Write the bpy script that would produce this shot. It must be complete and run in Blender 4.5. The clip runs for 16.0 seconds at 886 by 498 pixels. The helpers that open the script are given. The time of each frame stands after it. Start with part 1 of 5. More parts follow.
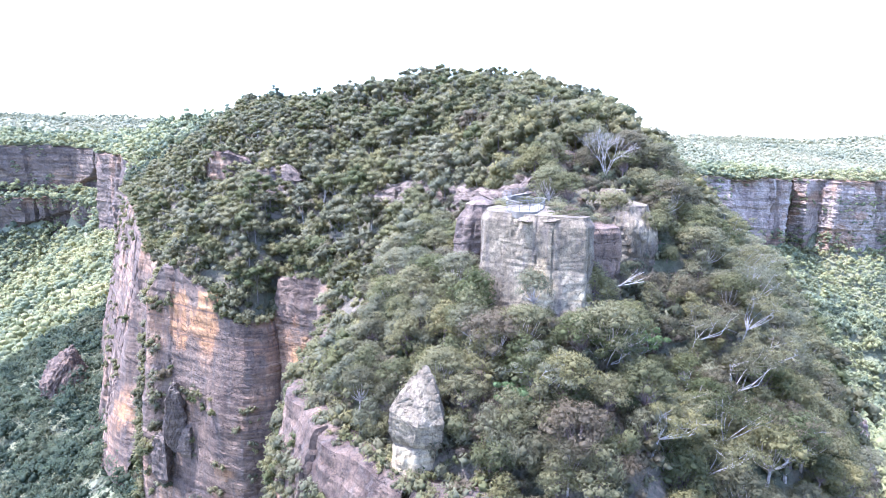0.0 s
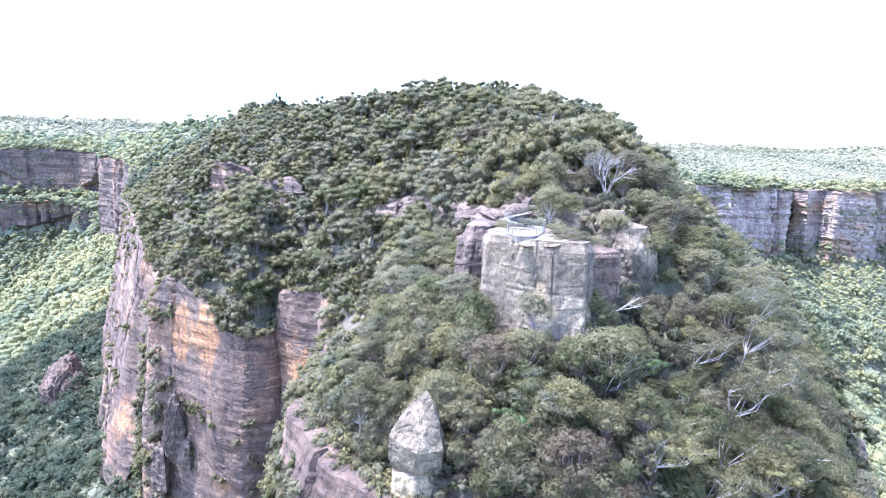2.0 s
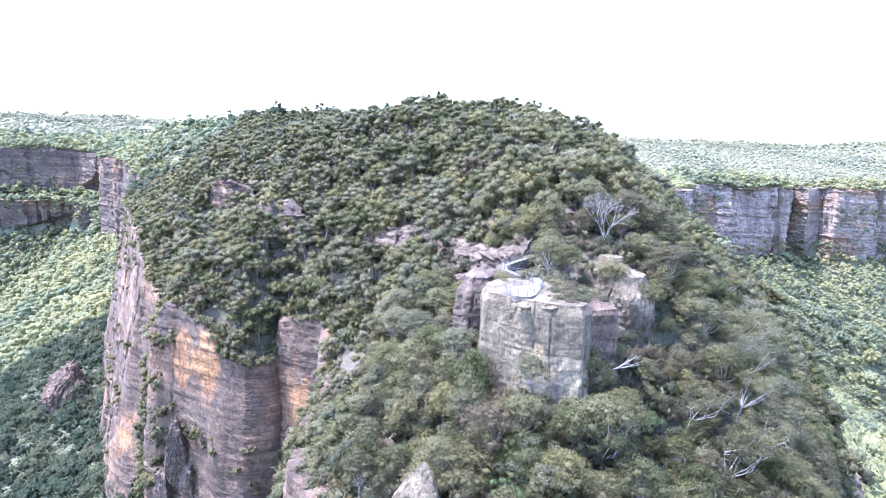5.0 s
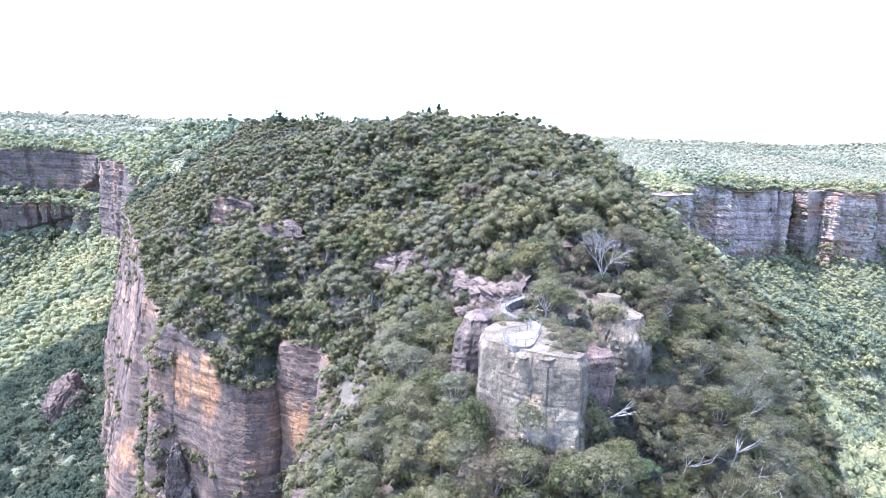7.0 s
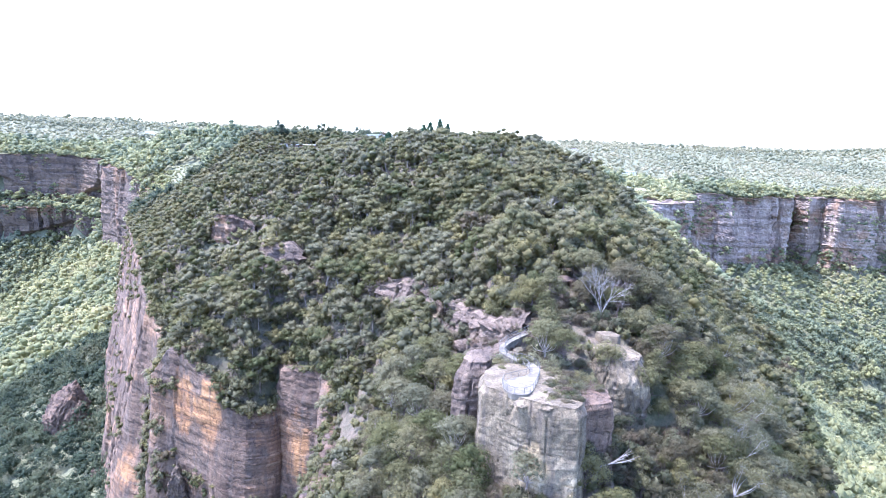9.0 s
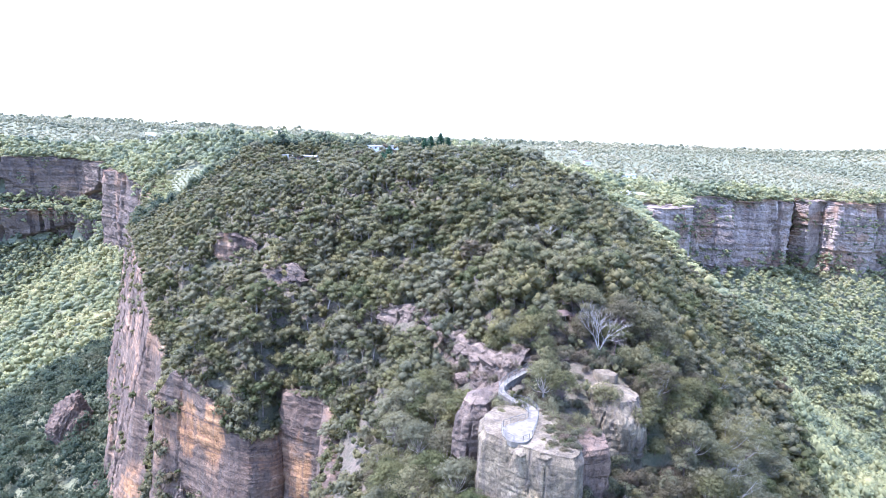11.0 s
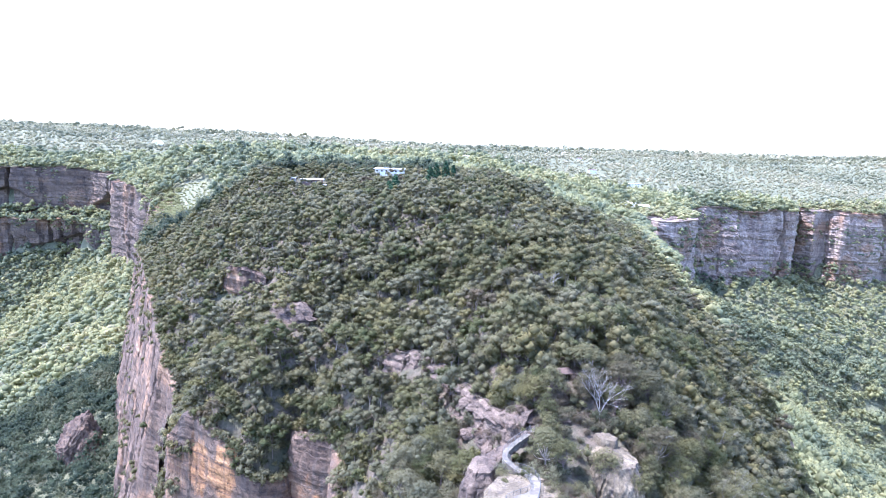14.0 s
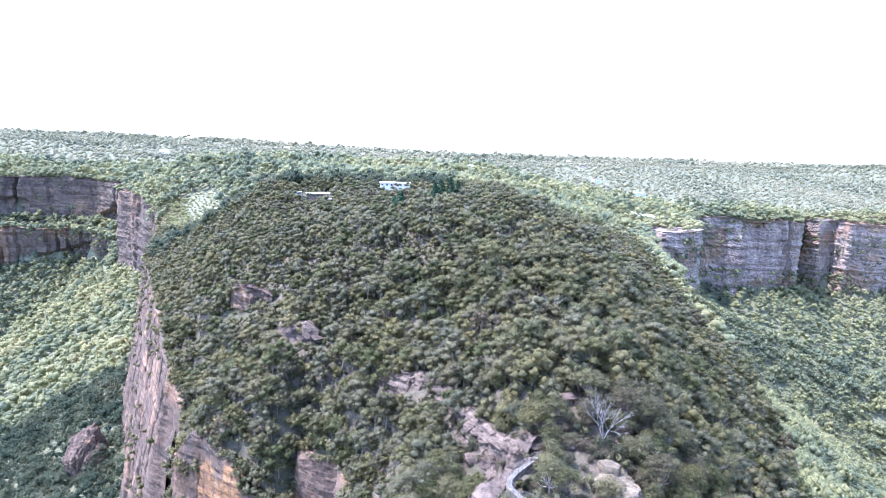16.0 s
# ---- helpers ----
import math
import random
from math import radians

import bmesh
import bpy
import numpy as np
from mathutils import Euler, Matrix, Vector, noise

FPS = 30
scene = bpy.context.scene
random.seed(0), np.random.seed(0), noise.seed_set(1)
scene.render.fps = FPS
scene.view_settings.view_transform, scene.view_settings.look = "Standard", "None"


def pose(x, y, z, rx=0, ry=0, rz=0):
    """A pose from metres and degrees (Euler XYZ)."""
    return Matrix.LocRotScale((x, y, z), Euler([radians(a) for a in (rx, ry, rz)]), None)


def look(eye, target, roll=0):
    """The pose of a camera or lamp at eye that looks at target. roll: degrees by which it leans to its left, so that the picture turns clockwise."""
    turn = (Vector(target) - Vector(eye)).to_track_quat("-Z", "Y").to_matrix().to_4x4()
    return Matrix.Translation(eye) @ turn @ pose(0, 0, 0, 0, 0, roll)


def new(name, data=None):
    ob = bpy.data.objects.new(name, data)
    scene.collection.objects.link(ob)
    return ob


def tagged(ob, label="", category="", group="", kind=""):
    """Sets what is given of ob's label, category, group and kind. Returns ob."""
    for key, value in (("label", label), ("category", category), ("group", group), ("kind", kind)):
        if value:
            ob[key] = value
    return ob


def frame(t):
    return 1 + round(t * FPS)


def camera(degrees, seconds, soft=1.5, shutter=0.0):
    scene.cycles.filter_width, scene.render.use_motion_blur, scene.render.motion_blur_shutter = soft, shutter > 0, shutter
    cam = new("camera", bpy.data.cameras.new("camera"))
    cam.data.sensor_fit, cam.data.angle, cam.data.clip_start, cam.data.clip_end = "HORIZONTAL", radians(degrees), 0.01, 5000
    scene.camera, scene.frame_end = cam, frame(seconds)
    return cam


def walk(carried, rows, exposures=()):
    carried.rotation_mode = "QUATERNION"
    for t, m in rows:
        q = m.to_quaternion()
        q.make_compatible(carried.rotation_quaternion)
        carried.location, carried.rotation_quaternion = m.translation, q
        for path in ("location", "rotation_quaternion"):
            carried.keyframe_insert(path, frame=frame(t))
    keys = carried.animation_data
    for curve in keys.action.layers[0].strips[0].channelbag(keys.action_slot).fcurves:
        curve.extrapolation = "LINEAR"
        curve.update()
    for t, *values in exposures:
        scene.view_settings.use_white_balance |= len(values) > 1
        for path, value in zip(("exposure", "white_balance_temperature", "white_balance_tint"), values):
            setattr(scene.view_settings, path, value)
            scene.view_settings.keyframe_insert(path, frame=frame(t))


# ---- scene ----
cam = camera(70, 16.0, soft=0.8)
PATH = [
    (0, (-1.304, 1.795, 49.598), (-1.28, 3.768, 49.274), 0.9),
    (0.5, (-1.366, 1.608, 50.002), (-1.342, 3.582, 49.681), 1.1),
    (1, (-1.357, 1.507, 50.633), (-1.334, 3.482, 50.316), 1.2),
    (1.5, (-1.347, 1.399, 51.417), (-1.325, 3.375, 51.106), 1.3),
    (2, (-1.428, 1.483, 52.439), (-1.406, 3.459, 52.132), 1.4),
    (2.5, (-1.407, 1.653, 53.69), (-1.385, 3.63, 53.384), 1.4),
    (3, (-1.37, 1.823, 55.178), (-1.348, 3.8, 54.872), 1.4),
    (3.5, (-1.351, 2.001, 56.724), (-1.33, 3.977, 56.415), 1.4),
    (4, (-1.377, 2.363, 58.698), (-1.356, 4.338, 58.382), 1.4),
    (6.5, (-1.375, 2.53, 69.171), (-1.354, 4.502, 68.835), 1.4),
    (7, (-1.385, 2.836, 71.184), (-1.364, 4.808, 70.849), 1.5),
    (7.5, (-1.356, 2.878, 72.942), (-1.336, 4.85, 72.61), 1.6),
    (8, (-1.319, 2.978, 74.701), (-1.301, 4.951, 74.372), 1.6),
    (8.5, (-1.337, 3.064, 76.536), (-1.32, 5.037, 76.208), 1.6),
    (9, (-1.428, 3.172, 78.647), (-1.41, 5.145, 78.318), 1.7),
    (11.5, (-1.952, 1.856, 90.006), (-1.935, 3.827, 89.671), 1.8),
    (12, (-2.092, 1.526, 92.467), (-2.078, 3.498, 92.133), 1.8),
    (12.5, (-2.318, 0.976, 94.93), (-2.306, 2.948, 94.597), 1.8),
    (13, (-2.289, 0.727, 97.521), (-2.28, 2.699, 97.189), 1.8),
    (13.5, (-2.437, 0.349, 99.945), (-2.432, 2.321, 99.613), 1.8),
    (14, (-2.493, -0.029, 102.174), (-2.491, 1.944, 101.846), 1.8),
    (14.5, (-2.468, -0.165, 104.085), (-2.47, 1.808, 103.76), 1.8),
    (15, (-2.492, -0.514, 105.613), (-2.499, 1.46, 105.295), 1.8),
    (15.5, (-2.601, -0.985, 106.535), (-2.611, 0.99, 106.221), 1.8),
    (16, (-2.781, -1.406, 107.229), (-2.794, 0.57, 106.922), 1.8),
]
walk(cam, [(t, look(eye, target, roll)) for t, eye, target, roll in PATH], exposures=[(0.0, 3.50, 5340, 24), (4.0, 3.45, 5340, 24), (9.0, 3.18, 5340, 24), (16.0, 3.08, 5340, 24)])

# ---- light ----
sun_from = Vector((-0.40, 0.06, 0.915)).normalized()      # towards the sun
world = bpy.data.worlds.new("daylight")
scene.world = world
world.use_nodes = True
wn = world.node_tree.nodes
sky = wn.new("ShaderNodeTexSky")
sky.sky_type, sky.sun_disc = "NISHITA", False
sky.sun_elevation = math.asin(sun_from.z)
sky.sun_rotation = math.atan2(sun_from.x, sun_from.y)
sky.altitude, sky.air_density, sky.dust_density, sky.ozone_density = 900, 1.0, 3.0, 1.0
wn["Background"].inputs["Strength"].default_value = 0.15
world.node_tree.links.new(sky.outputs["Color"], wn["Background"].inputs["Color"])
sun_data = bpy.data.lights.new("sun", "SUN")
sun_data.energy, sun_data.angle, sun_data.color = 2.0, radians(0.6), (1.0, 0.95, 0.87)
sun = new("sun", sun_data)
sun.matrix_world = look((0, 0, 900), Vector((0, 0, 900)) - sun_from)


# ---- numbers ----
def hash01(ix, iy, iz=0):
    h = (ix.astype(np.int64) * 374761393 + iy.astype(np.int64) * 668265263 + np.int64(iz) * 2147483647 + 1013904223) & 0xFFFFFFFF
    h = ((h ^ (h >> 13)) * 1274126177) & 0xFFFFFFFF
    h = ((h ^ (h >> 16)) * 2246822519) & 0xFFFFFFFF
    return ((h ^ (h >> 15)) & 0xFFFFFF) / float(0xFFFFFF)


def vnoise(x, y, seed=0):
    """Smooth lattice noise in -1..1."""
    x, y = np.asarray(x, float), np.asarray(y, float)
    ix, iy = np.floor(x), np.floor(y)
    fx, fy = x - ix, y - iy
    fx, fy = fx * fx * (3 - 2 * fx), fy * fy * (3 - 2 * fy)
    a, b = hash01(ix, iy, seed), hash01(ix + 1, iy, seed)
    c, d = hash01(ix, iy + 1, seed), hash01(ix + 1, iy + 1, seed)
    return 2 * ((a + (b - a) * fx) * (1 - fy) + (c + (d - c) * fx) * fy) - 1


def fbm(x, y, octaves=4, seed=0):
    total, size = 0, 1.0
    for k in range(octaves):
        total = total + size * vnoise(x * 2 ** k + 17.3 * k, y * 2 ** k - 9.1 * k, seed + k)
        size *= 0.5
    return total / 1.9


def smooth(a, b, x):
    t = np.clip((x - a) / (b - a), 0, 1)
    return t * t * (3 - 2 * t)


# ---- mesh helpers ----
def quick_mesh(name, v, f, tint=None, shade=False):
    """A mesh from an array of places (n x 3, or n x 6 with leaf normals) and one of corners (m x 3 or m x 4)."""
    v, f = np.asarray(v, np.float32), np.asarray(f, np.int32)
    v, soft = np.ascontiguousarray(v[:, :3]), np.ascontiguousarray(v[:, 3:6])
    shade = shade or soft.shape[1] == 3
    me = bpy.data.meshes.new(name)
    n, k = f.shape
    me.vertices.add(len(v))
    me.vertices.foreach_set("co", v.ravel())
    me.loops.add(n * k)
    me.loops.foreach_set("vertex_index", f.ravel())
    me.polygons.add(n)
    me.polygons.foreach_set("loop_start", np.arange(0, n * k, k, dtype=np.int32))
    me.polygons.foreach_set("use_smooth", np.full(n, bool(shade)))
    if tint is not None:
        at = me.attributes.new("tint", "FLOAT", "POINT")
        at.data.foreach_set("value", np.asarray(tint, np.float32))
    if soft.shape[1] == 3:
        at = me.attributes.new("custom_normal", "FLOAT_VECTOR", "POINT")
        at.data.foreach_set("vector", soft.ravel())
    me.update(calc_edges=True)
    return me


def thing(name, label, category, kind="", group="", at=None):
    ob = new(name)
    ob.empty_display_size = 0.2
    if at is not None:
        ob.matrix_world = at
    return tagged(ob, label, category, group, kind)


def part(name, bm, material, parent=None, label="", shade=False):
    """Links a bmesh or a mesh as one object, under a thing where one is given."""
    if isinstance(bm, bmesh.types.BMesh):
        me = bpy.data.meshes.new(name)
        bm.to_mesh(me)
        bm.free()
        for p in me.polygons:
            p.use_smooth = shade
    else:
        me = bm
    if material and not me.materials:
        me.materials.append(material)
    ob = new(name, me)
    if parent:
        ob.parent = parent
    if label:
        ob["label"] = label
    return ob


def join(bits):
    """One pair of arrays from several pairs of places and corners."""
    vs, fs, n = [], [], 0
    for v, f in bits:
        vs.append(np.asarray(v, float))
        fs.append(np.asarray(f, int) + n)
        n += len(vs[-1])
    return np.concatenate(vs), np.concatenate(fs)


def limb(p0, p1, r0, r1, sides=5):
    """A tapered branch between two places, in triangles."""
    p0, p1 = np.asarray(p0, float), np.asarray(p1, float)
    axis = (p1 - p0) / (np.linalg.norm(p1 - p0) + 1e-9)
    side = np.cross(axis, (0.31, 0.87, 0.12) if abs(axis[2]) > 0.7 else (0, 0, 1))
    side /= np.linalg.norm(side) + 1e-9
    up = np.cross(axis, side)
    a = np.arange(sides) * 2 * np.pi / sides
    ring = np.cos(a)[:, None] * side + np.sin(a)[:, None] * up
    v = np.concatenate([p0 + ring * r0, p1 + ring * r1])
    k = np.arange(sides)
    j = (k + 1) % sides
    f = np.concatenate([np.stack([k, j, j + sides], 1), np.stack([k, j + sides, k + sides], 1)])
    return v, f


def box_bits(cx, cy, cz, sx, sy, sz, turn=0.0):
    """A box in quads, centred, turned about z by degrees."""
    c, s = math.cos(radians(turn)), math.sin(radians(turn))
    v = np.array([(x, y, z) for z in (-1, 1) for x, y in ((-1, -1), (1, -1), (1, 1), (-1, 1))], float) * (sx / 2, sy / 2, sz / 2)
    v = np.stack([cx + c * v[:, 0] - s * v[:, 1], cy + s * v[:, 0] + c * v[:, 1], cz + v[:, 2]], 1)
    return v, np.array([(0, 3, 2, 1), (4, 5, 6, 7), (0, 1, 5, 4), (1, 2, 6, 5), (2, 3, 7, 6), (3, 0, 4, 7)])


# ---- materials ----
def material(name, rough=0.8):
    m = bpy.data.materials.new(name)
    m.use_nodes = True
    b = m.node_tree.nodes["Principled BSDF"]
    b.inputs["Roughness"].default_value = rough
    b.inputs["Specular IOR Level"].default_value = 0.25
    return m, m.node_tree.nodes, m.node_tree.links, b


def node(nodes, kind, links=None, **inputs):
    n = nodes.new(kind)
    for key, value in inputs.items():
        socket = n.inputs[key.replace("_", " ")]
        if isinstance(value, bpy.types.NodeSocket):
            links.new(value, socket)
        else:
            socket.default_value = value
    return n


def ramp(nodes, links, fac, stops):
    r = nodes.new("ShaderNodeValToRGB")
    links.new(fac, r.inputs["Fac"])
    el = r.color_ramp.elements
    for k, (pos, col) in enumerate(stops):
        e = el[k] if k < 2 else el.new(pos)
        e.position, e.color = pos, (*col, 1)
    return r.outputs["Color"]


def mix(nodes, links, fac, a, b, how="MIX"):
    m = nodes.new("ShaderNodeMix")
    m.data_type, m.blend_type = "RGBA", how
    for socket, value in ((m.inputs[0], fac), (m.inputs[6], a), (m.inputs[7], b)):
        if isinstance(value, bpy.types.NodeSocket):
            links.new(value, socket)
        elif isinstance(value, (int, float)):
            socket.default_value = value
        else:
            socket.default_value = (*value, 1)
    return m.outputs[2]


def calc(nodes, links, how, a, b=0.0, clamp=False):
    m = nodes.new("ShaderNodeMath")
    m.operation, m.use_clamp = how, clamp
    for k, value in enumerate((a, b)):
        if isinstance(value, bpy.types.NodeSocket):
            links.new(value, m.inputs[k])
        else:
            m.inputs[k].default_value = value
    return m.outputs[0]


def mapped(nodes, links, scale):
    """World places, scaled."""
    g = nodes.new("ShaderNodeNewGeometry")
    m = nodes.new("ShaderNodeMapping")
    m.inputs["Scale"].default_value = scale
    links.new(g.outputs["Position"], m.inputs["Vector"])
    return m.outputs["Vector"]


def foliage(name, stops, tint_from="attribute", grain=3.0, through_leaf=0.55):
    """Leaves: a colour a tree, speckled leaf by leaf, some light passing through."""
    m, n, l, b = material(name, 0.65)
    b.inputs["Specular IOR Level"].default_value = 0.12
    if tint_from == "attribute":
        a = n.new("ShaderNodeAttribute")
        a.attribute_name = "tint"
        tint = a.outputs["Fac"]
    else:
        tint = n.new("ShaderNodeObjectInfo").outputs["Random"]
    island = n.new("ShaderNodeNewGeometry").outputs["Random Per Island"]
    base = ramp(n, l, tint, stops)
    speck = node(n, "ShaderNodeTexNoise", l, Vector=mapped(n, l, (1, 1, 1)), Scale=grain, Detail=2.0)
    value = calc(n, l, "ADD", calc(n, l, "MULTIPLY", island, 0.26), calc(n, l, "MULTIPLY", speck.outputs["Fac"], 0.55))
    bright = calc(n, l, "ADD", value, 0.62)
    hsv = node(n, "ShaderNodeHueSaturation", l, Value=bright, Color=base)
    l.new(hsv.outputs["Color"], b.inputs["Base Color"])
    t = node(n, "ShaderNodeBsdfTranslucent", l, Color=hsv.outputs["Color"])
    s = node(n, "ShaderNodeMixShader", l, Fac=through_leaf)
    l.new(b.outputs[0], s.inputs[1])
    l.new(t.outputs[0], s.inputs[2])
    l.new(s.outputs[0], n["Material Output"].inputs["Surface"])
    return m


RUST = [(0.34, (0.17, 0.085, 0.045)), (0.48, (0.29, 0.155, 0.072)), (0.62, (0.34, 0.205, 0.105))]
STRAW = [(0.34, (0.20, 0.150, 0.085)), (0.48, (0.32, 0.250, 0.145)), (0.62, (0.40, 0.335, 0.220))]


def sandstone(name, stops, size=1.0, ochre=0.0, seams=(), relief=0.6, dark=0.5, rusty=RUST, bands=0.45, blocks=(0.10, 0.42)):
    """Bedded sandstone: bands along z, dark water stains that run down, rusty seams (x, y, z, reach), lichen grain."""
    m, n, l, b = material(name, 0.92)
    warp = node(n, "ShaderNodeTexNoise", l, Vector=mapped(n, l, (1, 1, 1)), Scale=0.09 / size, Detail=4.0)
    beds = node(n, "ShaderNodeTexNoise", l, Vector=mapped(n, l, (0.012 / size, 0.012 / size, 0.9 / size)), Scale=1.0, Detail=5.0, Roughness=0.65, Distortion=0.12)
    patches = node(n, "ShaderNodeTexNoise", l, Vector=mapped(n, l, (1, 1, 0.6)), Scale=0.16 / size, Detail=6.0, Roughness=0.62)
    grain = node(n, "ShaderNodeTexNoise", l, Vector=mapped(n, l, (1, 1, 1.6)), Scale=2.2 / size, Detail=5.0, Roughness=0.7)
    drips = node(n, "ShaderNodeTexNoise", l, Vector=mapped(n, l, (0.7 / size, 0.7 / size, 0.05 / size)), Scale=1.0, Detail=4.0, Roughness=0.6)
    tone = calc(n, l, "ADD", calc(n, l, "MULTIPLY", beds.outputs["Fac"], bands), calc(n, l, "ADD", calc(n, l, "MULTIPLY", patches.outputs["Fac"], 0.90 - bands), calc(n, l, "MULTIPLY", grain.outputs["Fac"], 0.30)))
    col = ramp(n, l, calc(n, l, "ADD", calc(n, l, "MULTIPLY", tone, 1.45), -0.36), stops)
    if ochre > 0:
        spots = ramp(n, l, warp.outputs["Fac"], [(0.60 - 0.2 * ochre, (0, 0, 0)), (0.68 - 0.2 * ochre, (1, 1, 1))])
        rust = ramp(n, l, beds.outputs["Fac"], [(0.34, (0.14, 0.075, 0.05)), (0.50, (0.24, 0.145, 0.085)), (0.66, (0.30, 0.21, 0.14))])
        col = mix(n, l, calc(n, l, "MULTIPLY", spots, 0.75), col, rust)
    if seams:
        rust = ramp(n, l, calc(n, l, "ADD", calc(n, l, "MULTIPLY", beds.outputs["Fac"], 0.7), calc(n, l, "MULTIPLY", patches.outputs["Fac"], 0.3)), rusty)
        g = n.new("ShaderNodeNewGeometry")
        for x, y, z, wide, high in seams:
            off = node(n, "ShaderNodeVectorMath", l, Vector=g.outputs["Position"])
            off.operation = "SUBTRACT"
            off.inputs[1].default_value = (x, y, z)
            sc = node(n, "ShaderNodeVectorMath", l, Vector=off.outputs[0])
            sc.operation = "MULTIPLY"
            sc.inputs[1].default_value = (1 / wide, 1 / wide, 1 / high)
            ln = n.new("ShaderNodeVectorMath")
            ln.operation = "LENGTH"
            l.new(sc.outputs[0], ln.inputs[0])
            edge = calc(n, l, "ADD", ln.outputs["Value"], calc(n, l, "ADD", calc(n, l, "MULTIPLY", patches.outputs["Fac"], 2.0), calc(n, l, "MULTIPLY", beds.outputs["Fac"], 0.9)))
            mask = ramp(n, l, calc(n, l, "SUBTRACT", edge, 1.5), [(0.55, (1, 1, 1)), (0.85, (0, 0, 0))])
            col = mix(n, l, mask, col, rust)
    stain = ramp(n, l, drips.outputs["Fac"], [(0.50, (0, 0, 0)), (0.66, (1, 1, 1))])
    col = mix(n, l, calc(n, l, "MULTIPLY", stain, dark), col, (0.095, 0.080, 0.070))
    cracks = ramp(n, l, beds.outputs["Fac"], [(0.36, (1, 1, 1)), (0.42, (0, 0, 0))])
    col = mix(n, l, calc(n, l, "MULTIPLY", cracks, bands), col, (0.09, 0.07, 0.06))
    # joints and bedding cracks, mottled lichen
    bend = node(n, "ShaderNodeVectorMath", l, Vector=mapped(n, l, (blocks[0] / size, blocks[0] / size, blocks[1] / size)))
    bend.operation = "ADD"
    shake = node(n, "ShaderNodeTexNoise", l, Vector=mapped(n, l, (1, 1, 1)), Scale=0.5 / size, Detail=3.0)
    l.new(shake.outputs["Color"], bend.inputs[1])
    cells = node(n, "ShaderNodeTexVoronoi", l, Vector=bend.outputs[0], Scale=1.0)
    cells.feature = "DISTANCE_TO_EDGE"
    open_joint = ramp(n, l, cells.outputs["Distance"], [(0.0, (1, 1, 1)), (0.022, (0, 0, 0))])
    col = mix(n, l, calc(n, l, "MULTIPLY", open_joint, 0.55), col, (0.045, 0.036, 0.032))
    fleck = node(n, "ShaderNodeTexNoise", l, Vector=mapped(n, l, (1, 1, 0.7)), Scale=1.1 / size, Detail=8.0, Roughness=0.8)
    col = mix(n, l, 1.0, col, ramp(n, l, fleck.outputs["Fac"], [(0.30, (0.35, 0.34, 0.34)), (0.47, (0.85, 0.85, 0.85)), (0.70, (1.28, 1.28, 1.25))]), "MULTIPLY")
    l.new(col, b.inputs["Base Color"])
    height = calc(n, l, "ADD", calc(n, l, "MULTIPLY", beds.outputs["Fac"], 2.2 * bands), calc(n, l, "ADD", calc(n, l, "MULTIPLY", fleck.outputs["Fac"], 1.3), calc(n, l, "MULTIPLY", open_joint, -0.7)))
    bump = node(n, "ShaderNodeBump", l, Strength=relief, Distance=0.5 * size, Height=height)
    l.new(bump.outputs["Normal"], b.inputs["Normal"])
    return m


def plain(name, colour, rough=0.6, metal=0.0, vary=0.25, scale=4.0):
    """A paint or metal with faint grime."""
    m, n, l, b = material(name, rough)
    b.inputs["Metallic"].default_value = metal
    g = node(n, "ShaderNodeTexNoise", l, Vector=mapped(n, l, (1, 1, 1)), Scale=scale, Detail=4.0)
    dark = tuple(c * (1 - vary) for c in colour)
    l.new(ramp(n, l, g.outputs["Fac"], [(0.35, dark), (0.65, colour)]), b.inputs["Base Color"])
    return m


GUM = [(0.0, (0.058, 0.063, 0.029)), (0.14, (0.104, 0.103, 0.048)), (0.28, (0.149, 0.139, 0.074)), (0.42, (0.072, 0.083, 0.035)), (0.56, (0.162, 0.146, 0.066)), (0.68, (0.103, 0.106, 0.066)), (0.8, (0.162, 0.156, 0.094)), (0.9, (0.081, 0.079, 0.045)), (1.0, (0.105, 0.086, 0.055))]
# paler than gum leaves: valley sunshine and distance haze are mixed into the colour
VALLEY_HAZED = [(0.0, (0.105, 0.128, 0.082)), (0.25, (0.155, 0.178, 0.108)), (0.45, (0.192, 0.208, 0.112)), (0.65, (0.240, 0.245, 0.120)), (0.85, (0.298, 0.290, 0.145)), (1.0, (0.245, 0.226, 0.125))]
# western scree: cloud shadow is put into these darker leaf colours
SCREE_SHADED = [(0.0, (0.030, 0.044, 0.030)), (0.35, (0.046, 0.064, 0.041)), (0.7, (0.064, 0.079, 0.046)), (1.0, (0.086, 0.094, 0.056))]
# plateau leaves greyed and lightened, the haze of distance painted in
BUSH_HAZED = [(0.0, (0.115, 0.125, 0.085)), (0.35, (0.190, 0.195, 0.125)), (0.7, (0.250, 0.242, 0.155)), (1.0, (0.300, 0.278, 0.185))]
leaf_near = foliage("gum_leaves", GUM, "object", 2.5)
leaf_mid = foliage("gum_leaves_far", GUM, "attribute", 1.2)
leaf_valley = foliage("valley_leaves_hazed", VALLEY_HAZED, "attribute", 0.25)
leaf_scree = foliage("scree_leaves_shaded", SCREE_SHADED, "attribute", 0.4)
leaf_plateau = foliage("plateau_leaves_hazed", BUSH_HAZED, "attribute", 0.12)
leaf_heath = foliage("heath_leaves", [(0.0, (0.20, 0.21, 0.10)), (1.0, (0.25, 0.25, 0.12))], "attribute", 0.4)
leaf_conifer = foliage("conifer_needles", [(0.0, (0.018, 0.045, 0.022)), (1.0, (0.03, 0.065, 0.03))], "object", 1.0, 0.1)
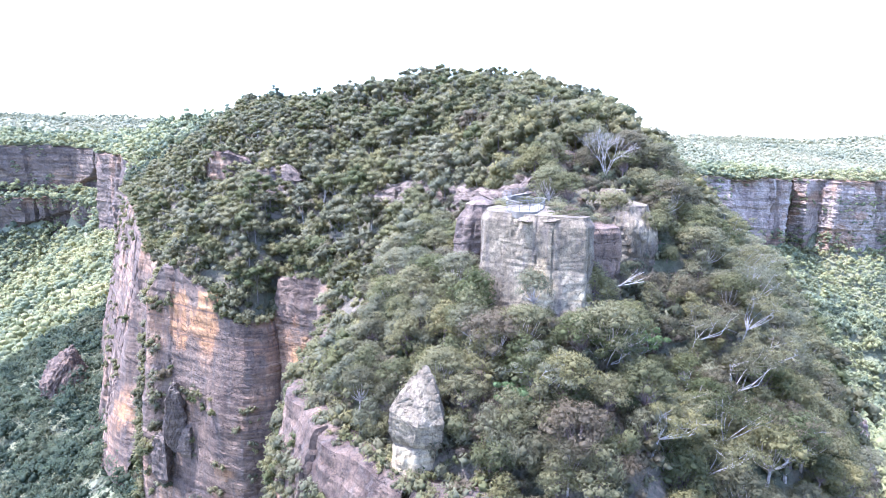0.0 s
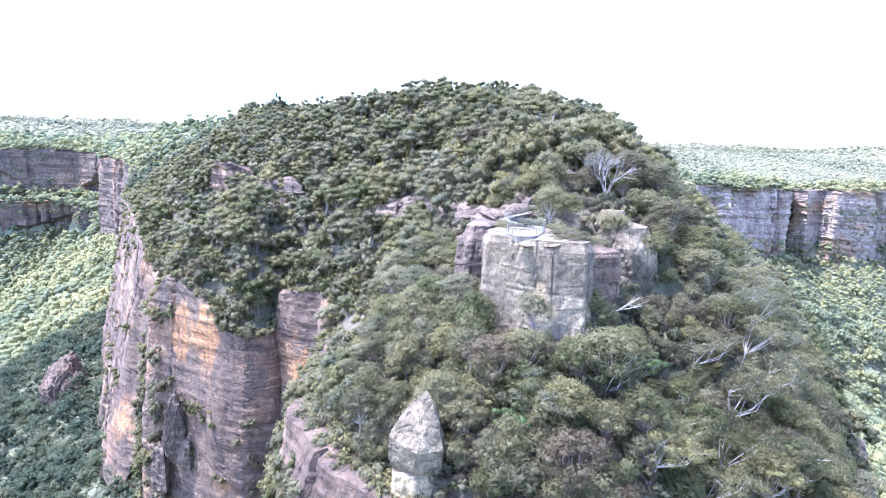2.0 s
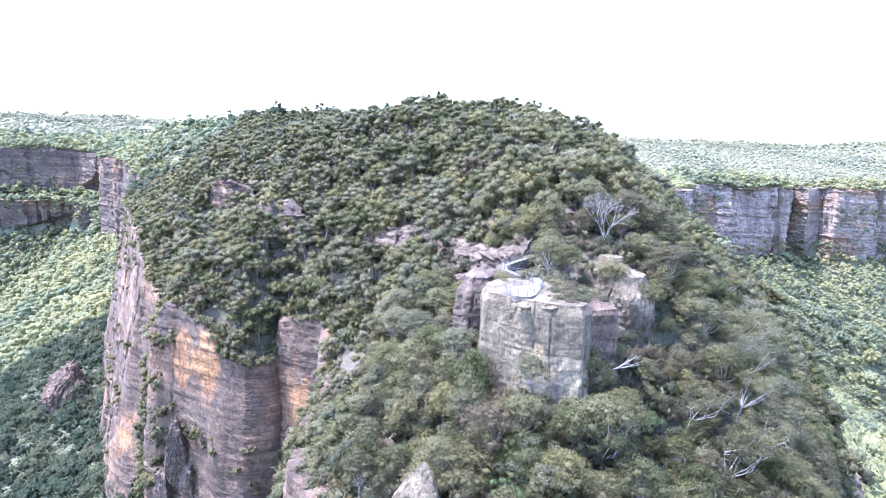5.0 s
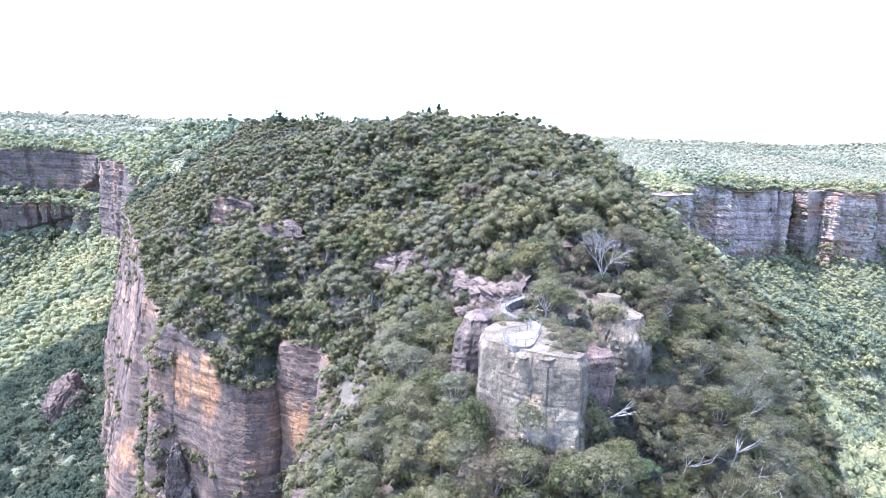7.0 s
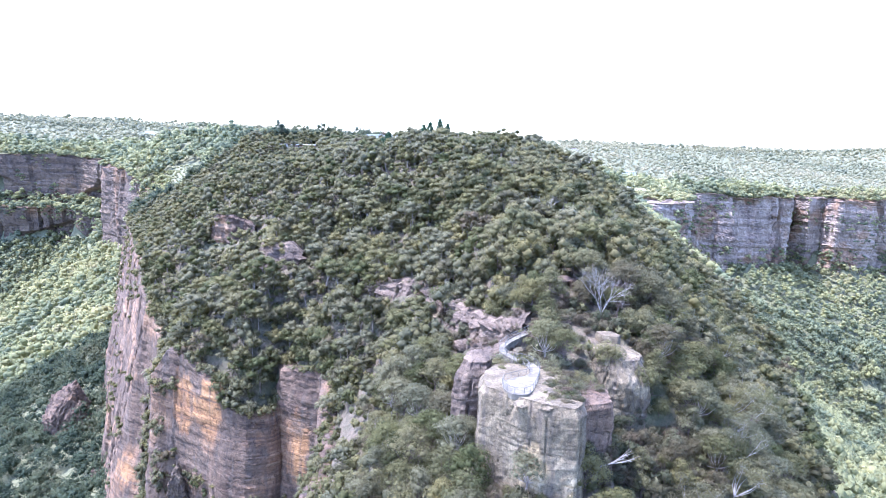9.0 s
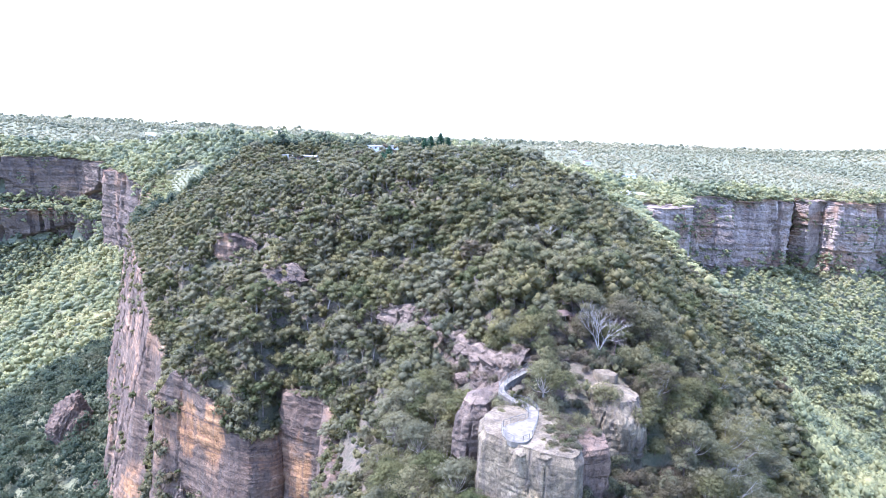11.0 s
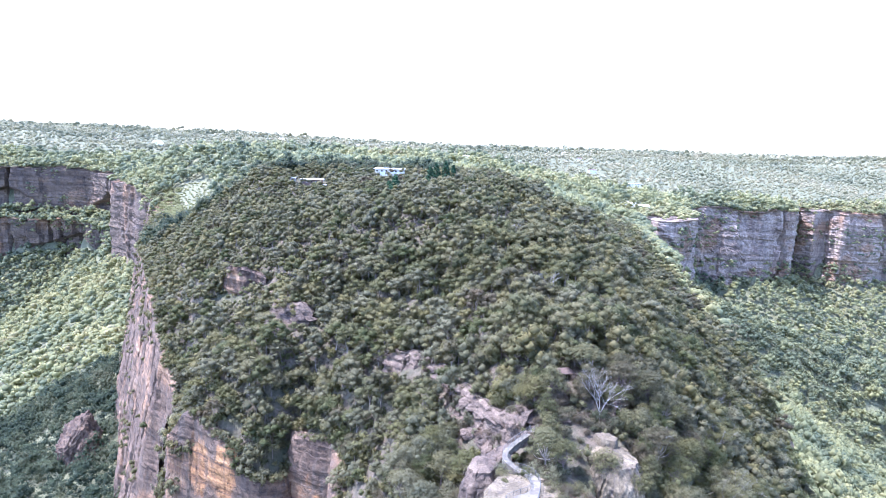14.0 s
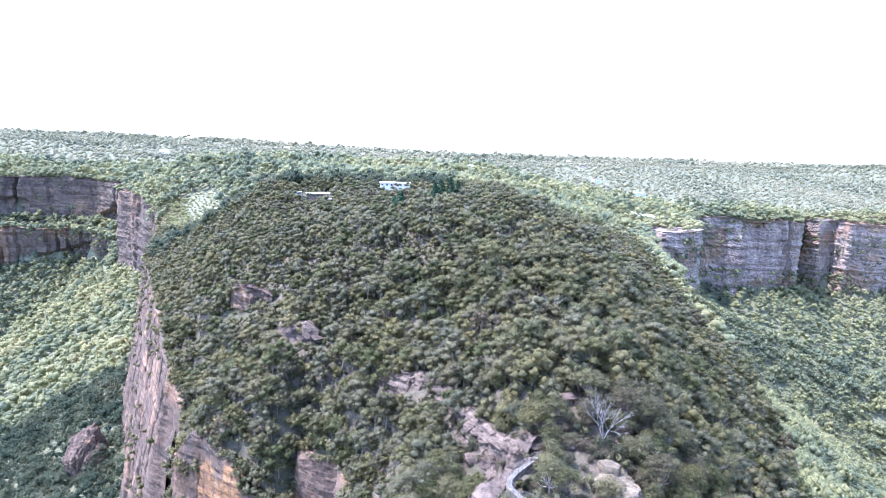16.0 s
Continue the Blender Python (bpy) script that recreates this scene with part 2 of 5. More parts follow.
leaf_scrub = foliage("twiggy_scrub_leaves", [(0.0, (0.085, 0.070, 0.050)), (0.35, (0.105, 0.098, 0.060)), (0.65, (0.070, 0.078, 0.046)), (1.0, (0.120, 0.088, 0.066))], "object", 2.5)
leaf_lime = foliage("lime_leaves", [(0.0, (0.085, 0.125, 0.052)), (1.0, (0.10, 0.135, 0.06))], "object", 2.0)
bark = plain("pale_bark", (0.34, 0.30, 0.26), 0.85, 0, 0.5, 2.0)
bark_grey = plain("grey_bark", (0.13, 0.10, 0.09), 0.9, 0, 0.5, 2.0)
bark_mid = plain("weathered_grey_bark", (0.20, 0.175, 0.15), 0.88, 0, 0.5, 2.0)
dead_wood = plain("weathered_dead_wood", (0.25, 0.235, 0.22), 0.85, 0, 0.35, 2.0)

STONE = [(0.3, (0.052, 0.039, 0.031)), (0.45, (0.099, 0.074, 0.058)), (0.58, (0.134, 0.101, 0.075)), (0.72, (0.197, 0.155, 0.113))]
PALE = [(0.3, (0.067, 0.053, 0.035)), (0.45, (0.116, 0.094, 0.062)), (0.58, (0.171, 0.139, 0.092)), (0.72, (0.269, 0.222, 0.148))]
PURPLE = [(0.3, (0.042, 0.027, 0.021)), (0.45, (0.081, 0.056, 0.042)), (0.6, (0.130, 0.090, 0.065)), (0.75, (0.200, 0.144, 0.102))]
# far eastern cliffs: stone lightened and greyed in place of aerial haze
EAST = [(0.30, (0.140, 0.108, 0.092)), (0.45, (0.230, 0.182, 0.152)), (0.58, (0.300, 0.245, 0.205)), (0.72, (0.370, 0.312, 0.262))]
rock_west = sandstone("west_cliff_stone", PURPLE, 1.6, 0.42, [(-78, 193, -4, 8, 11), (-70, 187, -4, 7, 11), (-60, 184, -48, 9, 7), (-40, 182, -14, 6, 14), (-190, 361, -38, 16, 26), (-125, 258, -62, 15, 10), (-97, 216, -22, 8, 13), (-90, 203, -46, 7, 12)], 0.8, 0.55)
rock_pale = sandstone("pale_weathered_stone", PALE, 0.7, 0.0, [(14.2, 96, 27.5, 4.6, 5.0), (21.0, 93.6, 26, 2.8, 5.0)], 0.7, 0.55, STRAW, 0.16, (0.20, 0.30))
rock_pin = sandstone("pinnacle_stone", PALE, 0.5, 0.0, [(-3.5, 77, 9.6, 5.5, 3.0)], 0.8, 0.35, STRAW, 0.12, (0.20, 0.26))
rock_ledge = sandstone("ledge_stone", STONE, 0.6, 0.0, (), 0.9, 0.4, RUST, 0.40, (0.14, 0.60))
rock_slab = sandstone("slab_stone", PURPLE, 0.8, 0.10, (), 1.0, 0.55, RUST, 0.10, (0.30, 0.16))
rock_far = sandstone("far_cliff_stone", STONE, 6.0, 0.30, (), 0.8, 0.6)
rock_east = sandstone("eastern_cliff_stone_hazed", EAST, 5.0, 0.35, (), 0.8, 0.40, RUST, 0.28)
rock_grey = sandstone("grey_streaked_stone", PALE, 0.6, 0.0, (), 0.9, 0.85, RUST, 0.08, (0.34, 0.16))

# ---- the land ----
# rim of the plateau: x, y, height, slope of the ground above it, drop of the cliff below it
RIM_FAR_WEST = [(-2800, 850, 40, 0.10, 150), (-1500, 980, 38, 0.10, 150), (-1000, 1090, 38, 0.12, 155), (-800, 1165, 36, 0.12, 155),
                (-650, 1178, 34, 0.12, 155), (-575, 1130, 32, 0.12, 150), (-520, 1030, 28, 0.40, 130), (-445, 930, 26, 0.85, 120),
                (-395, 850, 20, 0.40, 110), (-350, 750, 8, 0.22, 105), (-300, 630, -2, 0.25, 100)]
RIM_WEST = [(-254, 520, 8, 0.50, 102), (-204, 425, 12, 0.80, 106), (-167, 352, 15, 1.10, 116), (-141, 302, 14, 1.30, 109), (-130, 280, 10, 1.40, 101),
            (-122, 266, 6, 1.40, 89), (-112, 254, 2, 1.30, 88), (-103, 232, -4, 1.20, 84), (-96, 214, -4, 1.05, 76), (-91.5, 204, 1, 0.95, 78), (-86.0, 201, 11, 0.80, 80), (-80, 197, 10, 0.80, 80), (-73, 192, 7, 1.00, 76),
            (-67, 187.8, 3, 1.10, 68), (-62.5, 184, -2, 1.20, 66), (-56.5, 182, -3, 1.20, 64), (-51.5, 183.5, -3, 1.25, 62), (-49.3, 188, -1, 1.30, 62), (-47.6, 197, 8, 1.30, 66), (-45.5, 188, 9, 1.30, 70), (-38, 183.5, 10.5, 1.30, 66), (-31.5, 181.5, 11, 1.30, 62), (-28, 160, 4, 1.25, 50)]
RIM_FRONT = [(-25, 125, 6, 0.72, 50), (-20.5, 100, 9, 0.60, 60), (-15.5, 88.5, 9.5, 0.50, 60), (-8.5, 80, 8.5, 0.50, 60), (-3, 74.5, 8, 0.60, 60), (4, 71, 8, 0.70, 60),
             (20, 66, 6, 0.85, 60), (40, 71, 1, 1.05, 60), (65, 91, -6, 1.15, 60), (85, 121, -10, 1.20, 60)]
RIM_EAST = [(106, 160, -14, 1.10, 60), (125, 203, -14, 1.00, 60), (138, 255, -4, 0.90, 60), (150, 310, 2, 0.65, 60), (158, 380, 8, 0.45, 70),
            (180, 500, 12, 0.35, 80), (212, 680, 10, 0.25, 90), (238, 850, 8, 0.20, 95), (254, 916, 7, 0.15, 95)]
RIM_FAR_EAST = [(300, 912, 6, 0.15, 95), (342, 926, 5, 0.15, 100), (352, 1000, 2, 0.15, 120), (400, 1110, -2, 0.15, 130), (470, 1220, -5, 0.15, 140), (540, 1215, -5, 0.15, 140),
                (610, 1205, -5, 0.15, 140), (672, 1235, -6, 0.15, 140), (690, 1325, -6, 0.15, 145), (745, 1370, -6, 0.15, 150), (790, 1290, -6, 0.15, 150), (850, 1262, -6, 0.15, 150),
                (920, 1285, -6, 0.15, 150), (965, 1400, -8, 0.15, 160), (1080, 1480, -10, 0.15, 170), (1260, 1560, -12, 0.15, 185), (1600, 1650, -12, 0.15, 185), (2800, 1900, -12, 0.15, 185)]
RIM = np.array(RIM_FAR_WEST + RIM_WEST + RIM_FRONT + RIM_EAST + RIM_FAR_EAST, float)


def rim_sd(x, y):
    """How far outside the rim a place lies (inside: below zero), and the rim's height, slope and drop near it."""
    x, y = np.asarray(x, float), np.asarray(y, float)
    a, b = RIM[:-1], RIM[1:]
    ring = np.concatenate([RIM[:, :2], [(5200, 2400), (5200, 6200), (-5200, 6200), (-5200, 700)]])
    inside = np.zeros(x.shape, bool)
    for (x0, y0), (x1, y1) in zip(ring, np.roll(ring, -1, 0)):
        cross = ((y0 > y) != (y1 > y)) & (x < (x1 - x0) * (y - y0) / (y1 - y0 + 1e-12) + x0)
        inside ^= cross
    best, wsum = np.full(x.shape, 1e9), np.zeros(x.shape)
    vals = np.zeros((3,) + x.shape)
    for p, q in zip(a, b):
        e = q[:2] - p[:2]
        t = np.clip(((x - p[0]) * e[0] + (y - p[1]) * e[1]) / (e @ e), 0, 1)
        d = np.hypot(x - p[0] - t * e[0], y - p[1] - t * e[1])
        best = np.minimum(best, d)
        w = 1 / (d + 1.0) ** 5 * (e @ e) ** 0.25
        wsum += w
        for k in range(3):
            vals[k] += w * (p[2 + k] + t * (q[2 + k] - p[2 + k]))
    return np.where(inside, -best, best), vals[0] / wsum, vals[1] / wsum, vals[2] / wsum


SPINE_Y = (50, 75, 85, 92, 97, 108, 125, 140, 155, 190, 240, 290, 340, 400, 460, 600, 800, 1200, 2000, 3500, 5000)
SPINE_Z = (-4, 12, 18.5, 23, 25, 36, 39.3, 44, 49, 54, 65, 73, 75, 75, 75, 68, 60, 62, 76, 72, 60)
FLOOR = -330.0


def land(x, y, detail=True, cut=True):
    """Height of the ground."""
    x, y = np.asarray(x, float), np.asarray(y, float)
    sd, zr, slope, drop = rim_sd(x, y)
    near = smooth(600, 300, y)
    wob = 2.5 * fbm(x / 22, y / 22, 3, 5) * smooth(0, 20, np.abs(sd)) + (1 - near) * 14 * fbm(x / 120, y / 120, 3, 9)
    d = np.maximum(-sd + wob, 0)
    west = smooth(30, -10, x) * near * smooth(105, 125, y)
    step = west * 3.0 * smooth(38, 42, d)
    rise = zr + slope * (np.minimum(d, 18) + (1 - 0.5 * west) * np.clip(d - 18, 0, 22)) + np.where(west > 0.5, 0.60, slope) * np.maximum(d - 40, 0) + step
    cap = np.interp(y, SPINE_Y, SPINE_Z) + 45 * smooth(600, 2600, y) * smooth(300, -1800, x) - 0.24 * np.maximum(-14 - x, 0) * smooth(490, 340, y) * smooth(110, 170, y)
    cap = cap - 0.0075 * np.clip(x - 30, 0, 90) ** 2 * near - 12 * smooth(25, 32, x) * smooth(123, 113, y)
    cap = cap + 20 * fbm(x / 260 + 5, y / 260, 3, 31) * smooth(500, 1000, y)
    cap = cap + 26 * np.exp(-((x + 335) ** 2 + (y - 900) ** 2) / 70 ** 2)
    k = 4.0
    h = np.clip(0.5 + 0.5 * (cap - rise) / k, 0, 1)
    top = cap + (rise - cap) * h - k * h * (1 - h)
    s = np.maximum(sd, 0)
    wide = 4.0 + 10 * (1 - near)
    foot = zr - drop
    fall = 0.62 * np.maximum(s - wide, 0)
    low = foot - fall
    # the far western escarpment falls in two tiers with a wooded bench between
    tier = smooth(-520, -600, x) * smooth(900, 1000, y)
    bench = zr - 78 - 0.35 * np.minimum(np.maximum(s - 14, 0), 30) - 62 * smooth(30, 46, s) - 0.62 * np.maximum(s - 50, 0)
    low = low * (1 - tier) + bench * tier
    # a wooded spur that runs out into the eastern valley
    ax, ay, bx, by = 300.0, 860.0, 760.0, 640.0
    t = np.clip(((x - ax) * (bx - ax) + (y - ay) * (by - ay)) / ((bx - ax) ** 2 + (by - ay) ** 2), 0, 1.2)
    away = np.hypot(x - ax - t * (bx - ax), y - ay - t * (by - ay))
    low = np.maximum(low, -75 - 190 * t - 0.55 * away)
    hill = 18 * fbm(x / 160, y / 160, 4, 21)
    low = np.where(s > 0, np.maximum(low, FLOOR + 0.06 * np.maximum(s - 300, 0)) + hill * smooth(30, 200, s), low)
    f = smooth(-1.5 - 26 * (1 - near), wide - 13 * (1 - near), sd) if cut else 0.0
    z = top * (1 - f) + low * f
    if detail:
        z = z + 0.5 * fbm(x / 6, y / 6, 3, 3) * near
    return z


def spread(lo, hi, dense_lo, dense_hi, step, growth):
    """Grid lines, even between two places and ever wider beyond."""
    mid = np.arange(dense_lo, dense_hi + step / 2, step)
    out, right, left = [mid], [], []
    p, s = dense_hi, step
    while p < hi:
        s *= growth
        p += s
        right.append(min(p, hi))
    p, s = dense_lo, step
    while p > lo:
        s *= growth
        p -= s
        left.append(max(p, lo))
    return np.concatenate([left[::-1], mid, right])


gx = spread(-5000, 5000, -270, 165, 3.2, 1.034)
gy = spread(-3000, 6000, 60, 320, 3.2, 1.030)
mx, my = np.meshgrid(gx, gy)
mz = land(mx, my)
nx, ny = len(gx), len(gy)
idx = np.arange(nx * ny).reshape(ny, nx)
quads = np.stack([idx[:-1, :-1], idx[:-1, 1:], idx[1:, 1:], idx[1:, :-1]], -1).reshape(-1, 4)
m_ground, n, l, b = material("forest_floor", 0.95)
big = node(n, "ShaderNodeTexNoise", l, Vector=mapped(n, l, (1, 1, 1)), Scale=0.035, Detail=6.0, Roughness=0.7)
small = node(n, "ShaderNodeTexNoise", l, Vector=mapped(n, l, (1, 1, 1)), Scale=0.6, Detail=6.0, Roughness=0.75)
earth = ramp(n, l, small.outputs["Fac"], [(0.30, (0.055, 0.050, 0.036)), (0.48, (0.090, 0.078, 0.055)), (0.62, (0.13, 0.10, 0.075)), (0.8, (0.18, 0.15, 0.12))])
green = ramp(n, l, small.outputs["Fac"], [(0.30, (0.038, 0.044, 0.024)), (0.6, (0.066, 0.074, 0.038)), (0.8, (0.10, 0.105, 0.06))])
fern = ramp(n, l, small.outputs["Fac"], [(0.30, (0.078, 0.084, 0.050)), (0.6, (0.135, 0.140, 0.084)), (0.8, (0.185, 0.183, 0.115))])
place = n.new("ShaderNodeSeparateXYZ")
l.new(mapped(n, l, (1, 1, 1)), place.inputs[0])
deep = calc(n, l, "MULTIPLY", calc(n, l, "SUBTRACT", -15.0, place.outputs["Z"]), 0.05, True)
floor_col = mix(n, l, ramp(n, l, big.outputs["Fac"], [(0.46, (0, 0, 0)), (0.66, (1, 1, 1))]), earth, green)
far_off = calc(n, l, "MULTIPLY", calc(n, l, "SUBTRACT", place.outputs["Y"], 430.0), 0.01, True)
l.new(mix(n, l, calc(n, l, "MAXIMUM", deep, far_off), floor_col, fern), b.inputs["Base Color"])
bump = node(n, "ShaderNodeBump", l, Strength=1.0, Distance=1.2, Height=small.outputs["Fac"])
l.new(bump.outputs["Normal"], b.inputs["Normal"])
ground = part("ground", quick_mesh("ground", np.stack([mx.ravel(), my.ravel(), mz.ravel()], 1), quads, None, True), m_ground)
tagged(ground, "wooded sandstone headland and valley floor of leaf litter and scrub", "ground", "", "structure")


# ---- cliffs ----
def cliff(name, label, pts, mat, step, dz, bulge, seed, out=2.5, batter=0.10, lip=2.6, joints=0.9, caves=(), beds=1.0, swell=1.0):
    """A bedded cliff face along a stretch of the rim, from the lip down into the scree."""
    pts = np.array(pts, float)
    us = np.concatenate([[0], np.cumsum(np.hypot(*np.diff(pts[:, :2], axis=0).T))])
    n = max(int(us[-1] / step), 4)
    u = np.linspace(0, us[-1], n)
    at = np.stack([np.interp(u, us, pts[:, k]) for k in range(5)], 1)
    at[:, 2] += 0.5 * bulge * fbm(u / (bulge * 3), u * 0 + seed, 3, seed + 12)
    tan = np.gradient(at[:, :2], axis=0)
    for _ in range(3):
        tan[1:-1] = (tan[:-2] + 2 * tan[1:-1] + tan[2:]) / 4
    tan /= np.linalg.norm(tan, axis=1)[:, None]
    nor = np.stack([tan[:, 1], -tan[:, 0]], 1)      # outward: the rim runs with the valley on its right
    high = at[:, 4].max()
    rows = max(int(high / dz), 6)
    v = np.linspace(0, 1, rows)
    U, Vv = np.meshgrid(u, v)
    Z = at[None, :, 2] + 0.6 - Vv * (at[None, :, 4] + 6)
    dip = Z + 0.02 * U
    big = swell * bulge * fbm(U / (bulge * 9), Z / (bulge * 16), 3, seed)
    joint = np.abs(vnoise(U / (bulge * 3.0) + 0.12 * vnoise(U * 0.3 / bulge, Z * 0.3 / bulge, seed + 3), Z * 0.02 / bulge, seed + 7))
    chim = -bulge * joints * smooth(0.16, 0.02, joint)
    bed = hash01(np.floor(dip / (dz * 2.2) + 0.3 * vnoise(U / 45, Z / 30, seed + 4)), np.floor(U / (bulge * 7)) * 0, seed) - 0.5
    blocky = hash01(np.floor(dip / (dz * 3.1)), np.floor(U / (bulge * 3.2) + 0.5 * np.floor(dip / (dz * 3.1))), seed + 2) - 0.5
    off = out + batter * Vv * at[None, :, 4] + big + chim + beds * bulge * 0.35 * bed + beds * bulge * 0.38 * blocky + bulge * 0.07 * vnoise(U / dz, Z / dz, seed + 9)
    if lip > 20:
        off = off + bulge * 0.9 * (hash01(np.floor(U / (bulge * 2.1) + 0.25 * vnoise(Z / 30, U / 60, seed + 14)), np.floor(Z / 55) * 0, seed + 15) - 0.5)
        near_end = smooth(0, 70, U) * smooth(us[-1], us[-1] - 70, U)
        off = off * near_end + 1.0 - near_end
    for u0, u1, z0, z1, deep in caves:
        ragged = Z + 0.14 * (u1 - u0) * fbm(U / (0.3 * (u1 - u0)), U * 0 + seed, 3, seed + 21)
        off = off - deep * smooth(u0, u0 + 0.4 * (u1 - u0), U) * smooth(u1, u1 - 0.4 * (u1 - u0), U) * smooth(z0 - 8, z0 + 6, ragged) * smooth(z1 + 2, z1 - 4, ragged)
    off[0] = out - 1.0
    X, Y = at[None, :, 0] + nor[None, :, 0] * off, at[None, :, 1] + nor[None, :, 1] * off
    lip = np.maximum(lip, 2.6 + 34 * smooth(300, 600, at[:, 1]))
    back = [(at[:, 0] - nor[:, 0] * lip, at[:, 1] - nor[:, 1] * lip, at[:, 2] + 0.2), (at[:, 0], at[:, 1], at[:, 2] + 0.9)]
    X = np.concatenate([[q[0] for q in back], X])
    Y = np.concatenate([[q[1] for q in back], Y])
    Z = np.concatenate([[q[2] for q in back], Z])
    rows += 2
    i = np.arange(rows * n).reshape(rows, n)
    f = np.stack([i[:-1, :-1], i[1:, :-1], i[1:, 1:], i[:-1, 1:]], -1).reshape(-1, 4)
    ob = part(name, quick_mesh(name, np.stack([X.ravel(), Y.ravel(), Z.ravel()], 1), f), mat)
    FACES[name] = (X[3:], Y[3:], Z[3:])
    LIPS[name] = (X[:4], Y[:4], Z[:4])
    return tagged(ob, label, "cliff", "", "structure")


FACES, LIPS = {}, {}


fw, w, fr, ea = len(RIM_FAR_WEST), len(RIM_WEST), len(RIM_FRONT), len(RIM_EAST)
WEST = RIM[2:fw - 2].copy()
WEST[:4, 4] = 84
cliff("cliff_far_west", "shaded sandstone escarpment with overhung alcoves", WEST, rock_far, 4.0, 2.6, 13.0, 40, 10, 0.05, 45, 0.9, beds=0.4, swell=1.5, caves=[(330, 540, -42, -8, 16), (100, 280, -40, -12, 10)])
away = np.gradient(WEST[:, :2], axis=0)
away /= np.linalg.norm(away, axis=1)[:, None]
LOWER = WEST[:5].copy()
out_by = np.array((48, 48, 48, 44, -25))
LOWER[:, 0] += away[:5, 1] * out_by
LOWER[:, 1] -= away[:5, 0] * out_by
LOWER[:, 2] -= 89
LOWER[:, 4] = 84
cliff("cliff_far_west_lower", "lower tier of shaded sandstone below a wooded bench", LOWER, rock_far, 4.0, 2.6, 10.0, 45, 11, 0.05, 26, 0.9, beds=0.5, swell=1.3, caves=[(200, 480, -120, -92, 14)])
cliff("cliff_west", "banded purple-grey sandstone cliff with rusty orange scars", RIM[fw - 3:fw + 7], rock_west, 1.4, 1.0, 3.4, 50, batter=0.20, joints=0.7, beds=0.45)
cliff("cliff_west_buttress", "ochre and dark purple sandstone buttress split by a cleft", RIM[fw + 5:fw + w], rock_west, 0.8, 0.7, 2.4, 60, joints=0.25, beds=0.30, swell=0.8, caves=[(0, 60, -34, -14, 3)])
cliff("cliff_front", "steep grey sandstone slab below the pinnacle", RIM[fw + w - 1:fw + w + 5], rock_slab, 0.5, 0.5, 2.0, 70, batter=0.26, joints=1.3, beds=0.55, swell=1.6)
cliff("cliff_east", "grey sandstone cliff half hidden by trees", RIM[fw + w + 4:fw + w + fr + 7], rock_west, 1.8, 1.5, 3.0, 80)
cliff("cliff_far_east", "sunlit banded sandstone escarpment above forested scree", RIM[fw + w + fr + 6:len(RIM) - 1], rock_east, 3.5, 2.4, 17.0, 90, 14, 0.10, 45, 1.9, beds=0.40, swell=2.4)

# weathered rock bands on the slope
LEDGE = [(x, y, float(land(np.array([x]), np.array([y]))[0]) + h, 0, low) for x, y, h, low in ((-20, 196, 1.4, 3), (-16, 192, 2.6, 5), (-10, 188, 3.2, 6), (-4, 182, 1.6, 5), (-1, 174, 3.0, 6), (2, 167, 1.8, 5), (5, 158, 2.8, 6), (8, 151, 2.0, 5), (12, 142, 3.2, 6), (19, 135, 2.0, 4))]
cliff("rock_ledge", "pale pink-grey sloping rock ledge below the scrub", LEDGE, rock_ledge, 0.45, 0.3, 1.5, 150, 1.0, 0.9, 2.5, 0.8)
cliff("red_crag", "reddish banded crag standing out of the woods", [(-102, 284, 43, 0, 6), (-97, 276, 45.0, 0, 10), (-93, 275.5, 44.2, 0, 10), (-89, 273, 45.2, 0, 10), (-85, 274, 43.4, 0, 9), (-79, 272.5, 41.0, 0, 6)], rock_west, 0.7, 0.5, 1.4, 160, 1.0, 0.12, 3.0, 0.4)
cliff("slab_crag", "pale broken rock slab among gum trees", [(-68, 238, 38.5, 0, 5.5), (-63, 233.5, 41.9, 0, 10.5), (-59, 232, 40.9, 0, 9.5), (-55, 230.5, 41.1, 0, 10.5), (-50, 229, 38, 0, 6)], rock_ledge, 0.6, 0.4, 1.4, 170, 1.0, 1.1, 2.5, 0.3)


